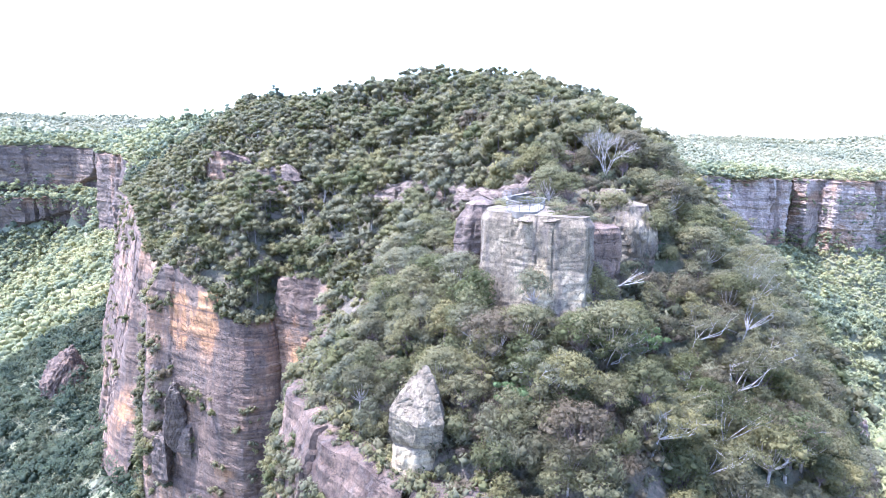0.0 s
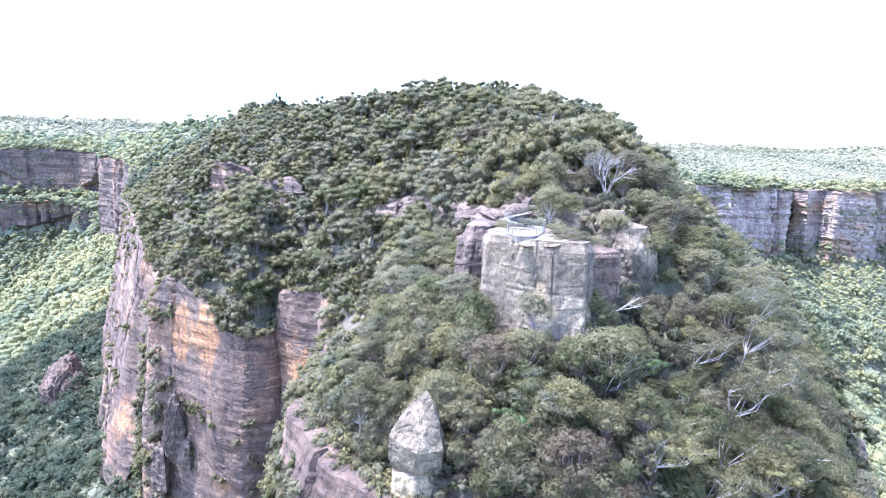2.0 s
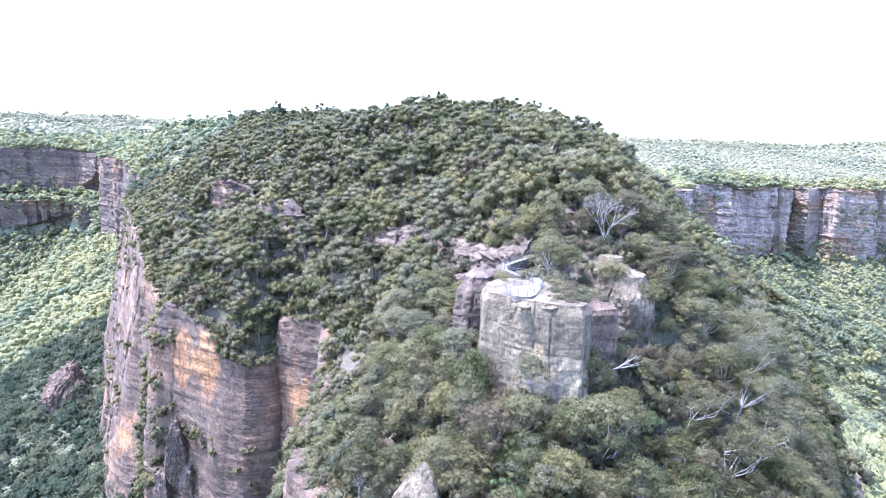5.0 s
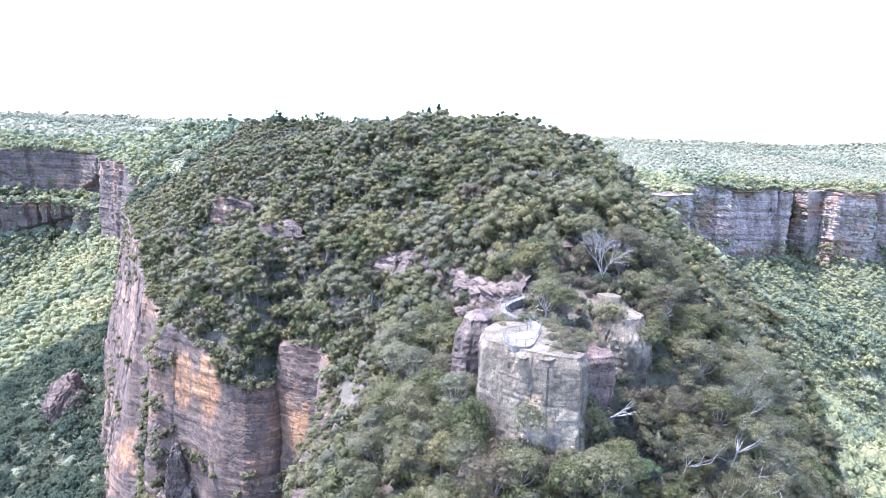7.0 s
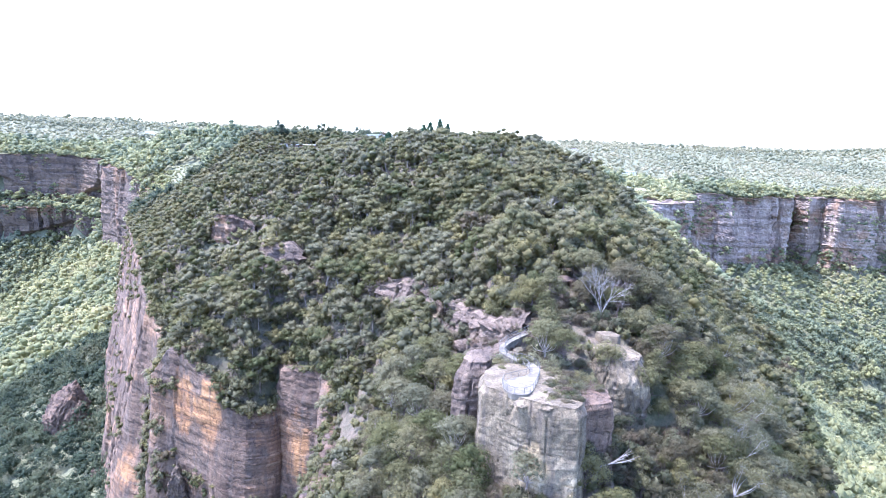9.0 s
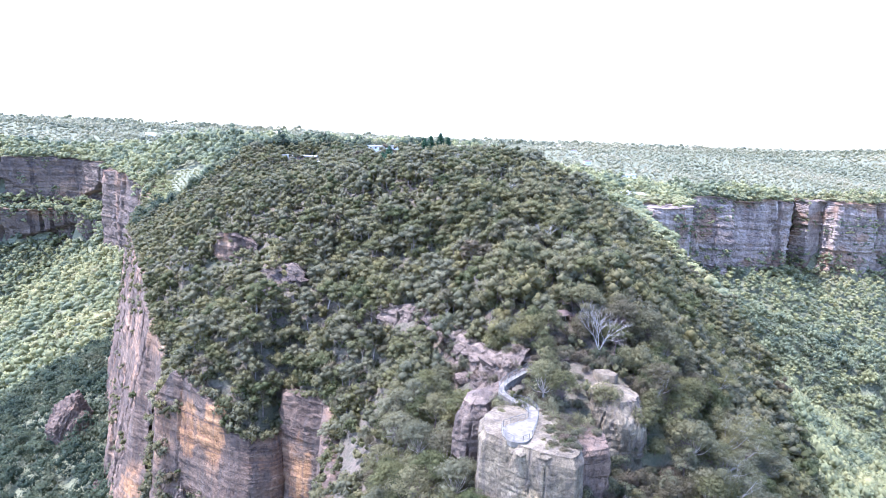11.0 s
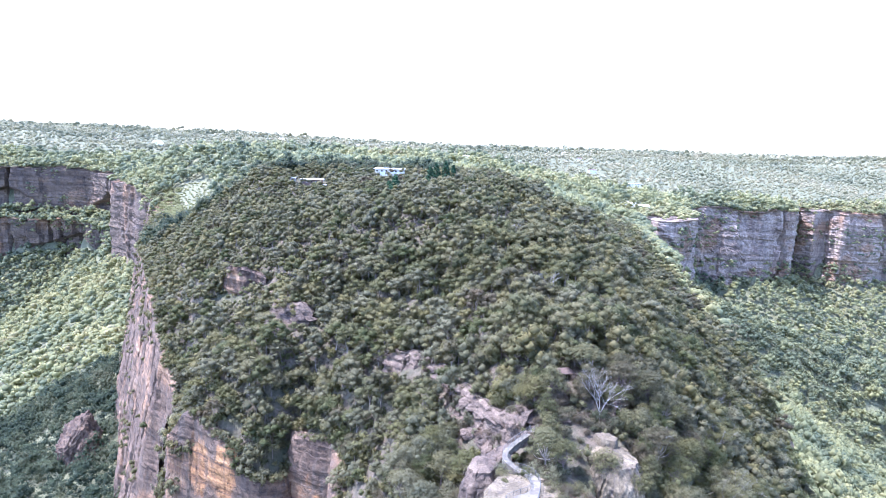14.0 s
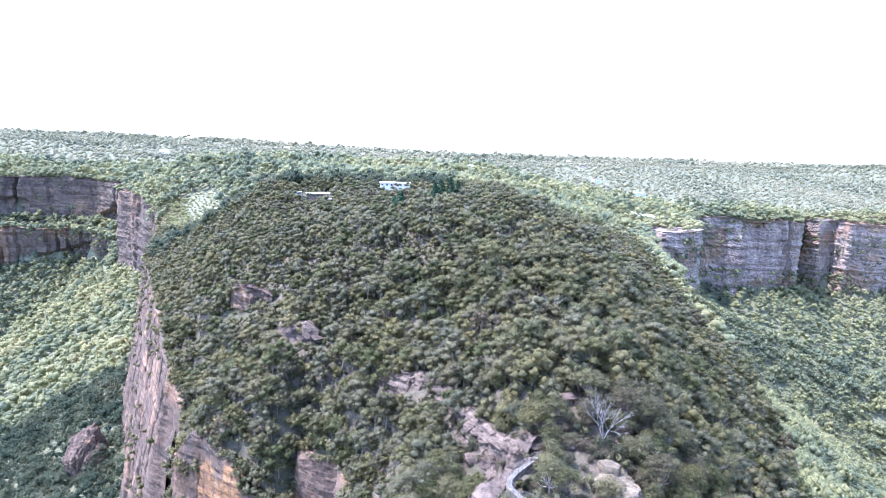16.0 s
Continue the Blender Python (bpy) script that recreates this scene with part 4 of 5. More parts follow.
def forest(name, label, x, y, z, scale, rng, kinds, mat, wood_mat, stand=45, mixed=0.8):
    """Countless trees as one crown mesh and one trunk mesh."""
    pick = rng.integers(0, len(kinds), len(x))
    turn = rng.uniform(0, 6.28, len(x))
    tint = np.clip(rng.random(len(x)) * mixed + (1.1 - mixed) * fbm(x / stand, y / stand, 3, 77) + 0.5 * (1.0 - mixed), 0, 1)
    for which, what, m in ((1, "crowns", mat), (0, "trunks", wood_mat)):
        if m is None:
            continue
        vs, fs, ts, base = [], [], [], 0
        for k, kind in enumerate(kinds):
            sel = np.nonzero(pick == k)[0]
            v, f = kind[which]
            if not len(sel):
                continue
            c, s = np.cos(turn[sel])[:, None], np.sin(turn[sel])[:, None]
            sc = scale[sel][:, None]
            X = (v[None, :, 0] * c - v[None, :, 1] * s) * sc + x[sel][:, None]
            Y = (v[None, :, 0] * s + v[None, :, 1] * c) * sc + y[sel][:, None]
            Z = v[None, :, 2] * sc + z[sel][:, None]
            cols = [X, Y, Z]
            if v.shape[1] == 6:
                cols += [v[None, :, 3] * c - v[None, :, 4] * s, v[None, :, 3] * s + v[None, :, 4] * c, v[None, :, 5] + 0 * c]
            vs.append(np.stack(cols, -1).reshape(-1, len(cols)))
            fs.append((f[None] + (np.arange(len(sel)) * len(v))[:, None, None] + base).reshape(-1, 3))
            ts.append(np.repeat(tint[sel], len(v)))
            base += len(sel) * len(v)
        ob = part(name if which else name + "_trunks", quick_mesh(what, np.concatenate(vs), np.concatenate(fs), np.concatenate(ts)), m)
        tagged(ob, label if which else "pale trunks of the " + label, "woodland", "", "stuff")


def in_view(x, y, wide=0.78):
    return (np.abs(x + 1) < wide * y + 20) & (y > 30)


# the headland's woods
FORMS = ("umbrella", "round", "shrub")
for name, y0, y1, gap, kinds in (("headland_woods", 60, 245, 4.15, [gum(500 + k, (10, 9, 6)[k % 3], (8.0, 6.8, 5.6)[k % 3], 9, 42, 0.36, FORMS[k % 3], 3, 0.74, True, 3) for k in range(9)]),
                                 ("ridge_woods", 245, 480, 5.4, [gum(520 + k, (10, 9, 7)[k % 3], (7.5, 6.5, 5.5)[k % 3], 7, 17, 0.52, FORMS[k % 3], 3, 0.86, True, 2) for k in range(9)])):
    xs, ys, rng = rows_of((-270, 200, y0, y1), gap, 12)
    sd, zr, sl, dr = rim_sd(xs, ys)
    near = (xs > NEAR_BOX[0]) & (xs < NEAR_BOX[1]) & (ys > NEAR_BOX[2]) & (ys < NEAR_BOX[3])
    ok = (sd < -0.3) & ~near & ~bare(xs, ys) & in_view(xs, ys)
    xs, ys = xs[ok], ys[ok]
    forest(name, "dense grey-green gum woodland on the headland", xs, ys, land(xs, ys, cut=False), rng.uniform(0.65, 1.3, len(xs)) * west_low(xs, ys), rng, kinds, leaf_mid, bark_mid)

# low scrub between and below the trees
kinds = [gum(560 + k, 2.6, 3.4, 3, 14, 0.40, "shrub", 3, 0.75, True) for k in range(5)]
xs, ys, rng = rows_of((-270, 200, 60, 330), 3.0, 16)
sd, zr, sl, dr = rim_sd(xs, ys)
ok = (sd < 2.2) & ~bare(xs, ys, 0.75) & in_view(xs, ys)
xs, ys = xs[ok], ys[ok]
forest("understorey", "low grey-green scrub under the gum trees", xs, ys, land(xs, ys) - 0.2, rng.uniform(0.6, 1.3, len(xs)), rng, kinds, leaf_mid, None)

# scree and valley woods, plateau woods
kinds = [canopy(600 + k, (14, 17, 21)[k % 3], (12, 13, 15)[k % 3], 3, 9, 1.6) for k in range(9)]
xs, ys, rng = rows_of((-1000, 1300, 60, 1700), 9.3, 13)
sd, zr, sl, dr = rim_sd(xs, ys)
ok = in_view(xs, ys) & ~bare(xs, ys) & (((sd > 6 + 9 * smooth(400, 700, ys)) & (sd < 900)) | ((sd < -3 + 14 * smooth(900, 1000, ys)) & (ys > 480) & (ys < 1300)))
ok &= (sd < 0) | (xs < -0.40 * ys) | (xs > 0.30 * ys)
sd, xs, ys = sd[ok], xs[ok], ys[ok]
zs = np.where(sd < 12 * smooth(900, 1000, ys), land(xs, ys, cut=False), land(xs, ys))
ok = (zs > -345) & (zs > 15 - 0.63 * ys)
xs, ys, zs = xs[ok], ys[ok], zs[ok]
scale = 0.7 + 0.8 * rng.random(len(xs)) ** 1.6
# the western slope under cloud shadow, which gets the darkened leaves
close = (ys < 560) & (xs < 0)
inland = (rim_sd(xs, ys)[0] < 0) & (ys < 760)
inland_kinds = [gum(620 + k, 11, 10, 7, 16, 0.75, ("umbrella", "round")[k % 2], 3, 0.62, True) for k in range(6)]
forest("inland_woods", "grey-green gum forest behind the headland", xs[inland], ys[inland], zs[inland], np.minimum(scale[inland], 1.2), rng, inland_kinds, leaf_mid, None)
nearer = ~close & ~inland & (xs > 0) & (np.hypot(xs, ys) < 930)
far_valley = ~close & ~inland & ~nearer
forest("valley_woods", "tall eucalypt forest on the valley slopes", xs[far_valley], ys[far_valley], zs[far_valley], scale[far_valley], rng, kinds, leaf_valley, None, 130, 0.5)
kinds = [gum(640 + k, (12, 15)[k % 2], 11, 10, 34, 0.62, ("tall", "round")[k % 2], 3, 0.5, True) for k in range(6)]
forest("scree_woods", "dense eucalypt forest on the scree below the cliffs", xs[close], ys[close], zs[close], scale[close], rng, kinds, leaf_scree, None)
kinds = [gum(660 + k, (13, 16, 12)[k % 3], (12, 13, 14)[k % 3], 8, 17, 0.85, ("round", "tall", "umbrella")[k % 3], 3, 0.6, True) for k in range(6)]
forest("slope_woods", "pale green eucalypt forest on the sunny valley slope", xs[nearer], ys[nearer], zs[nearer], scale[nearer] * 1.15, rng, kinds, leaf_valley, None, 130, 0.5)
kinds = [canopy(700 + k, 12, 15, 2, 6, 1.9) for k in range(6)]
for y0, y1, gap, big in ((1300, 2050, 14.5, 1.0), (2050, 3300, 30, 1.8)):
    xs, ys, rng = rows_of((-2600, 2600, y0, y1), gap, 14)
    sd, zr, sl, dr = rim_sd(xs, ys)
    ok = in_view(xs, ys, 0.78) & ~bare(xs, ys, 0.6) & ((sd < -8) | ((sd > 20) & (sd < 500) & (ys > 1700)))
    sd, xs, ys = sd[ok], xs[ok], ys[ok]
    zs = np.where(sd < 0, land(xs, ys, cut=False), land(xs, ys))
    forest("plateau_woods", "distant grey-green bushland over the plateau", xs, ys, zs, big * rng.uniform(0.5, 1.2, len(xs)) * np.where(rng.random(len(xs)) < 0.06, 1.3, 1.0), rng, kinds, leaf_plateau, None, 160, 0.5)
# low heath on the far knoll
kinds = [gum(750 + k, 3, 6, 4, 12, 0.7, "shrub", 3, 0.8) for k in range(3)]
xs, ys, rng = rows_of((-420, -270, 695, 945), 5.5, 17)
sd, zr, sl, dr = rim_sd(xs, ys)
ok = (sd < -3) & ((np.hypot(xs + 338, ys - 822) < 34) | (np.hypot(xs + 330, ys - 795) < 36) | (np.hypot(xs + 322, ys - 765) < 40) | (np.hypot(xs + 315, ys - 735) < 38))
forest("knoll_heath", "low yellow-green heath on a rounded knoll", xs[ok], ys[ok], land(xs[ok], ys[ok]), rng.uniform(0.35, 0.7, ok.sum()), rng, kinds, leaf_heath, None)


# scrub that overhangs the rims and clings to ledges of the cliffs
def rim_scrub(name, label, first, last, gap, scale, kinds, seed, mat, inward=0.0, outer=-0.7, spare=True):
    pts = RIM[first:last + 1]
    us = np.concatenate([[0], np.cumsum(np.hypot(*np.diff(pts[:, :2], axis=0).T))])
    rng = np.random.default_rng(seed)
    u = np.arange(0, us[-1], gap)
    u = u + rng.uniform(-0.6, 0.6, len(u)) * gap
    x, y, z = (np.interp(u, us, pts[:, k]) for k in range(3))
    way = np.stack([np.gradient(x), np.gradient(y)])
    way /= np.linalg.norm(way, axis=0)
    push = rng.uniform(outer, 1.0 + 2.5 * inward, len(u))
    x, y = x - way[1] * push, y + way[0] * push
    keep = ~bare(x, y, 0.8) | (not spare)
    x, y, z, push = x[keep], y[keep], z[keep], push[keep]
    forest(name, label, x, y, np.where(push < 1.5, z, land(x, y, cut=False)) - 0.5, rng.uniform(*scale, len(x)), rng, kinds, mat, None)


def face_scrub(name, label, face, count, low, high, scale, kinds, seed, mat, patch=1.0, west_of=9e9):
    """Bushes rooted on the cliff's ledges, between two shares of its depth."""
    X, Y, Z = FACES[face]
    rng = np.random.default_rng(seed)
    r = (rng.uniform(low, high, count * 4) * (X.shape[0] - 1)).astype(int)
    c = rng.integers(0, X.shape[1], count * 4)
    ok = fbm((X[r, c] / 14 + Y[r, c] / 19) / patch, Z[r, c] / 9 / patch, 2, seed) > 0.05
    ok &= X[r, c] < west_of
    r, c = r[ok][:count], c[ok][:count]
    forest(name, label, X[r, c], Y[r, c], Z[r, c] - 0.4, rng.uniform(*scale, len(r)), rng, kinds, mat, None)


def lip_woods(name, label, face, count, scale, kinds, seed, mat):
    """Trees over the flat top of a cliff, from its back to its brink."""
    X, Y, Z = LIPS[face]
    rng = np.random.default_rng(seed)
    c = rng.integers(0, X.shape[1], count)
    t = rng.uniform(0.1, 3.1, count)
    a = np.minimum(t.astype(int), 2)
    c, t, a = c[Y[1, c] > 480], t[Y[1, c] > 480], a[Y[1, c] > 480]
    b = np.minimum(t - a, 1.1)
    x, y, z = (q[a, c] + (q[a + 1, c] - q[a, c]) * b for q in (X, Y, Z))
    forest(name, label, x, y, z - 0.8, rng.uniform(*scale, len(x)), rng, kinds, mat, None, 130, 0.6)


bushes = [gum(560 + k, 2.6, 3.4, 5, 24, 0.33, "shrub", 3, 0.7, True) for k in range(5)]
rim_trees = [gum(540 + k, 7, 6, 8, 26, 0.42, "round", 3, 0.6, True, 3) for k in range(4)]
rim_scrub("rim_trees", "gum trees overhanging the cliff edge", fw - 2, fw + w + 2, 2.6, (0.6, 1.25), rim_trees, 31, leaf_mid, 2.5)
rim_scrub("slab_edge_scrub", "low scrub along the brink of the slab", fw + w - 1, fw + w + 6, 0.55, (0.35, 0.95), bushes, 59, leaf_mid, 0.6, -2.4, False)
rim_scrub("rim_scrub", "dark scrub overhanging the cliff edge", fw - 2, fw + w + fr + 4, 1.5, (0.6, 1.5), bushes, 32, leaf_mid)
face_scrub("cliff_scrub", "scrub clinging to cliff ledges", "cliff_west", 420, 0.02, 1.0, (0.5, 1.5), bushes, 33, leaf_mid)
face_scrub("buttress_scrub", "scrub clinging to the lower buttress", "cliff_west_buttress", 170, 0.35, 1.0, (0.5, 1.4), bushes, 34, leaf_mid)
face_scrub("cleft_scrub", "pale green scrub down the cleft beside the buttress", "cliff_west_buttress", 190, 0.0, 0.9, (0.7, 1.9), bushes, 39, leaf_mid, 2.0, -83.0)
face_scrub("slab_scrub", "scrub rooted in cracks of the slab", "cliff_front", 420, 0.0, 0.75, (0.4, 1.25), bushes, 35, leaf_mid)
far_bushes = [canopy(760 + k, 10, 10, 3, 6, 0.9) for k in range(5)]
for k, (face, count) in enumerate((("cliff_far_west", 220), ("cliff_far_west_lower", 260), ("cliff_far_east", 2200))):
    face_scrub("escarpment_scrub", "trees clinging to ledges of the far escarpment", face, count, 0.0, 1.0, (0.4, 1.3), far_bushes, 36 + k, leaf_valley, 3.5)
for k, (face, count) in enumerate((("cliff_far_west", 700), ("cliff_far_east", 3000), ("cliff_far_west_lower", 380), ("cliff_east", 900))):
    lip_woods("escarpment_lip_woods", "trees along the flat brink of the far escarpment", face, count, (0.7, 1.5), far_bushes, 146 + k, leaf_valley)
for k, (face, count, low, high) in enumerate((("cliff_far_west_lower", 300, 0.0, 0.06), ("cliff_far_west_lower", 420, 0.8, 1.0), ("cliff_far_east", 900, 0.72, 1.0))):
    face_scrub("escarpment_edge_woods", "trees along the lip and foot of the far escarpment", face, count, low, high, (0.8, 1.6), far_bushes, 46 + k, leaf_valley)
edge_kinds = [canopy(780 + k, 12, 10, 3, 8, 0.9) for k in range(5)]
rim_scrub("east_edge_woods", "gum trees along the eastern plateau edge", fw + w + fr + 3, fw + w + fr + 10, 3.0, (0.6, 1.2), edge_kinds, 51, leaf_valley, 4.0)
rim_scrub("west_edge_woods", "gum trees along the western plateau edge", fw - 6, fw, 3.0, (0.6, 1.2), edge_kinds, 52, leaf_mid, 5.0)
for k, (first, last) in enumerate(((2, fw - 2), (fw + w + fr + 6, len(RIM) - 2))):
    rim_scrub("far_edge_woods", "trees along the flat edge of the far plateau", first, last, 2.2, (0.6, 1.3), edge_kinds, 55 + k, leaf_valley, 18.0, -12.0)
rim_scrub("knoll_edge_heath", "low yellow-green heath on the bare cliff edge", fw - 4, fw, 1.1, (1.1, 2.2), bushes, 58, leaf_heath, 13.0, -1.0, False)
xs, ys, rng = rows_of((-900, -440, 860, 1160), 7.5, 18)
sd, zr, sl, dr = rim_sd(xs, ys)
ok = (sd > 5) & (sd < 160)
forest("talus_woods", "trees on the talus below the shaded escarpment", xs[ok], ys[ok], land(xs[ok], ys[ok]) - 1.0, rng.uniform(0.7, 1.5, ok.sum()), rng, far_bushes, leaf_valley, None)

# ---- built things on the lookout ----
concrete = plain("sandy_pale_paving", (0.165, 0.148, 0.12), 0.95, 0, 0.45, 0.9)
galvanised = plain("galvanised_steel", (0.115, 0.115, 0.11), 0.6, 0.25, 0.3, 3.0)
white_paint = plain("white_paint", (0.62, 0.62, 0.60), 0.6, 0, 0.12, 1.0)
brown_roof = plain("weathered_brown_roofing", (0.115, 0.082, 0.068), 0.7, 0, 0.4, 1.5)
pale_roof = plain("pale_metal_roofing", (0.70, 0.70, 0.69), 0.5, 0.0, 0.15, 0.6)
brick_wall = plain("brown_brickwork", (0.19, 0.13, 0.10), 0.9, 0, 0.35, 2.0)
dark_glass, n, l, b = material("window_glass", 0.08)
b.inputs["Base Color"].default_value = (0.02, 0.025, 0.03, 1)
b.inputs["Specular IOR Level"].default_value = 0.6

OUTER = [(13.4, 115.9), (16.1, 114.9), (17.5, 111.2), (16.9, 107.2), (15.3, 102.0), (14.0, 98.7), (11.7, 98.3), (10.2, 99.9), (9.8, 102.6), (10.4, 104.4)]
INNER = [(10.4, 104.4), (12.6, 106.2), (14.6, 107.0), (15.6, 109.1), (15.5, 111.7), (14.3, 113.7), (13.0, 114.4)]


def soften(points, rounds=2):
    """Rounds the corners of an open line."""
    p = np.array(points, float)
    for _ in range(rounds):
        q = [p[0]]
        for a, c in zip(p[:-1], p[1:]):
            q += [a * 0.75 + c * 0.25, a * 0.25 + c * 0.75]
        p = np.array(q + [p[-1]])
    return p


def slab(name, outline, z0, z1, mat, label, category, kind=""):
    bm = bmesh.new()
    low = [bm.verts.new((x, y, z0)) for x, y in outline]
    high = [bm.verts.new((x, y, z1)) for x, y in outline]
    bm.faces.new(high)
    bm.faces.new(low[::-1])
    for k in range(len(low)):
        j = (k + 1) % len(low)
        bm.faces.new((low[k], low[j], high[j], high[k]))
    bmesh.ops.recalc_face_normals(bm, faces=bm.faces[:])
    return tagged(part(name, bm, mat), label, category, "", kind)


pad = np.concatenate([soften(OUTER), soften(INNER)[1:]])
slab("lookout_platform", pad, 38.7, 39.62, concrete, "bare sandy pale lookout platform on the rock", "platform")
trail = soften([(14.2, 114.6), (12.8, 116.4), (11.5, 118.8), (11.6, 121.4), (13.7, 124.9), (16.3, 128), (18.6, 131)])
tan = np.gradient(trail, axis=0)
tan /= np.linalg.norm(tan, axis=1)[:, None]
side = np.stack([-tan[:, 1], tan[:, 0]], 1) * 0.55
TRAIL_Z = np.linspace(39.6, 40.5, len(trail))
STEP = TRAIL_Z[1] - TRAIL_Z[0]
bits = []
for k in range(len(trail) - 1):
    a, c = trail[k] + side[k], trail[k] - side[k]
    d, e = trail[k + 1] + side[k + 1], trail[k + 1] - side[k + 1]
    z = TRAIL_Z[k]
    bits.append((np.array([(*c, z), (*a, z), (*d, z + STEP), (*e, z + STEP), (*c, z - 1.5), (*a, z - 1.5), (*d, z - 1.5), (*e, z - 1.5)]),
                 np.array([(0, 3, 2, 1), (0, 4, 7, 3), (1, 2, 6, 5), (0, 1, 5, 4), (3, 7, 6, 2)])))
tagged(part("walking_track", quick_mesh("walking_track", *join(bits)), concrete), "narrow pale track leading to the lookout", "path", "", "structure")


def fence(label, line, zs):
    """Steel safety fence: posts and three rails, every post and rail of a span a part."""
    line = np.array(line, float)
    us = np.concatenate([[0], np.cumsum(np.hypot(*np.diff(line, axis=0).T))])
    n = max(int(us[-1] / 1.5), 2)
    u = np.linspace(0, us[-1], n + 1)
    p = np.stack([np.interp(u, us, line[:, 0]), np.interp(u, us, line[:, 1]), np.interp(u, us, np.broadcast_to(zs, us.shape))], 1)
    ob = thing("safety_fence", label, "fence", "", "lookout fences")
    post = None
    for q in p:
        if post is None:
            post = quick_mesh("post", *limb((0, 0, -0.15), (0, 0, 1.12), 0.04, 0.04, 6))
            post.materials.append(galvanised)
        o = part("post", post, None, ob)
        o.location = q
    for a, c in zip(p[:-1], p[1:]):
        for h, r in ((1.1, 0.045), (0.75, 0.022), (0.4, 0.022)):
            part("rail", quick_mesh("rail", *limb(a + (0, 0, h), c + (0, 0, h), r, r, 5)), galvanised, ob)
    return ob


fence("grey steel safety fence round the platform edge", soften(OUTER)[::2], 39.62)
fence("grey steel safety fence along the inner curve", soften(INNER)[::2], 39.62)
fence("grey steel fence beside the upper track", trail[4:] + side[4:] * 0.9, TRAIL_Z[4:])
fence("grey steel fence on the outer side of the track", trail[8:] - side[8:] * 0.9, TRAIL_Z[8:])

# small shelter in the scrub
hut = thing("shelter_hut", "small open shelter with brown roof and pale posts", "shelter", at=pose(28.2, 148.6, 45.8, 0, 0, 12))
part("floor_slab", quick_mesh("floor_slab", *box_bits(0, 0, -0.9, 4.4, 3.4, 2.0)), concrete, hut)
for px in (-1.8, -0.6, 0.6, 1.8):
    for py in (-1.35, 1.35):
        part("post", quick_mesh("post", *box_bits(px, py, 1.1, 0.16, 0.16, 2.1)), bark, hut)
part("back_wall", quick_mesh("back_wall", *box_bits(0.9, 1.2, 1.05, 2.2, 0.15, 1.9)), bark_mid, hut)
roof_v = np.array([(-2.5, -1.95, 2.15), (2.5, -1.95, 2.15), (2.5, 1.95, 2.15), (-2.5, 1.95, 2.15), (-1.1, 0, 3.1), (1.1, 0, 3.1), (-2.5, -1.95, 2.03), (2.5, -1.95, 2.03), (2.5, 1.95, 2.03), (-2.5, 1.95, 2.03)])
bm = bmesh.new()
vs = [bm.verts.new(p) for p in roof_v]
for f in ((0, 1, 5, 4), (1, 2, 5), (2, 3, 4, 5), (3, 0, 4), (0, 6, 7, 1), (1, 7, 8, 2), (2, 8, 9, 3), (3, 9, 6, 0), (9, 8, 7, 6)):
    bm.faces.new([vs[k] for k in f])
part("roof", bm, brown_roof, hut)


# ---- bare and pale-limbed trees ----
def branches(rng, p, way, length, r, depth, out, spread=0.55):
    end = p + way * length
    out.append(limb(p, end, r, r * 0.62, 5 if depth > 2 else 3))
    if depth == 0:
        return
    for _ in range(3 if depth > 1 else 2):
        w = way + rng.normal(size=3) * spread
        w[2] = w[2] * 0.8 + 0.18
        branches(rng, end, w / np.linalg.norm(w), length * rng.uniform(0.62, 0.85), r * 0.58, depth - 1, out, spread)


def dead_tree(seed, x, y, z, height, label, lean=(0, 0), depth=4, group="dead trees"):
    rng = np.random.default_rng(seed)
    bits = []
    base = np.array([0, 0, -0.8])
    fork = np.array([lean[0] * 0.4, lean[1] * 0.4, height * (0.14 if depth > 4 else 0.36)])
    bits.append(limb(base, fork, 0.021 * height + 0.05, 0.016 * height + 0.03, 6))
    limbs = []
    for k in range(5):
        a = k * 1.2566 + rng.uniform(-0.4, 0.4)
        w = np.array([math.cos(a) * 0.55 + lean[0] * 0.1, math.sin(a) * 0.55 + lean[1] * 0.1, 1.15])
        branches(rng, fork, w / np.linalg.norm(w), height * 0.23, 0.0048 * height + 0.012, depth - 1, limbs, 0.36)
    ob = thing("dead_tree", label, "tree", "", group, pose(x, y, z))
    part("trunk", quick_mesh("trunk", *join(bits)), dead_wood, ob)
    part("bough", quick_mesh("bough", *join(limbs)), dead_wood, ob)
    return ob


dead_tree(1, 33.8, 133.5, float(land(33.8, 133.5)), 14.5, "leafless white dead tree with fanned branches", depth=5)
for k, (x, y, h) in enumerate(((31, 191, 11), (60, 163, 9), (48, 205, 9), (24, 236, 10), (8, 300, 10), (62, 236, 9), (86, 190, 9))):
    dead_tree(10 + k, x, y, float(land(x, y)), h, "leafless pale dead tree among green crowns", depth=4)


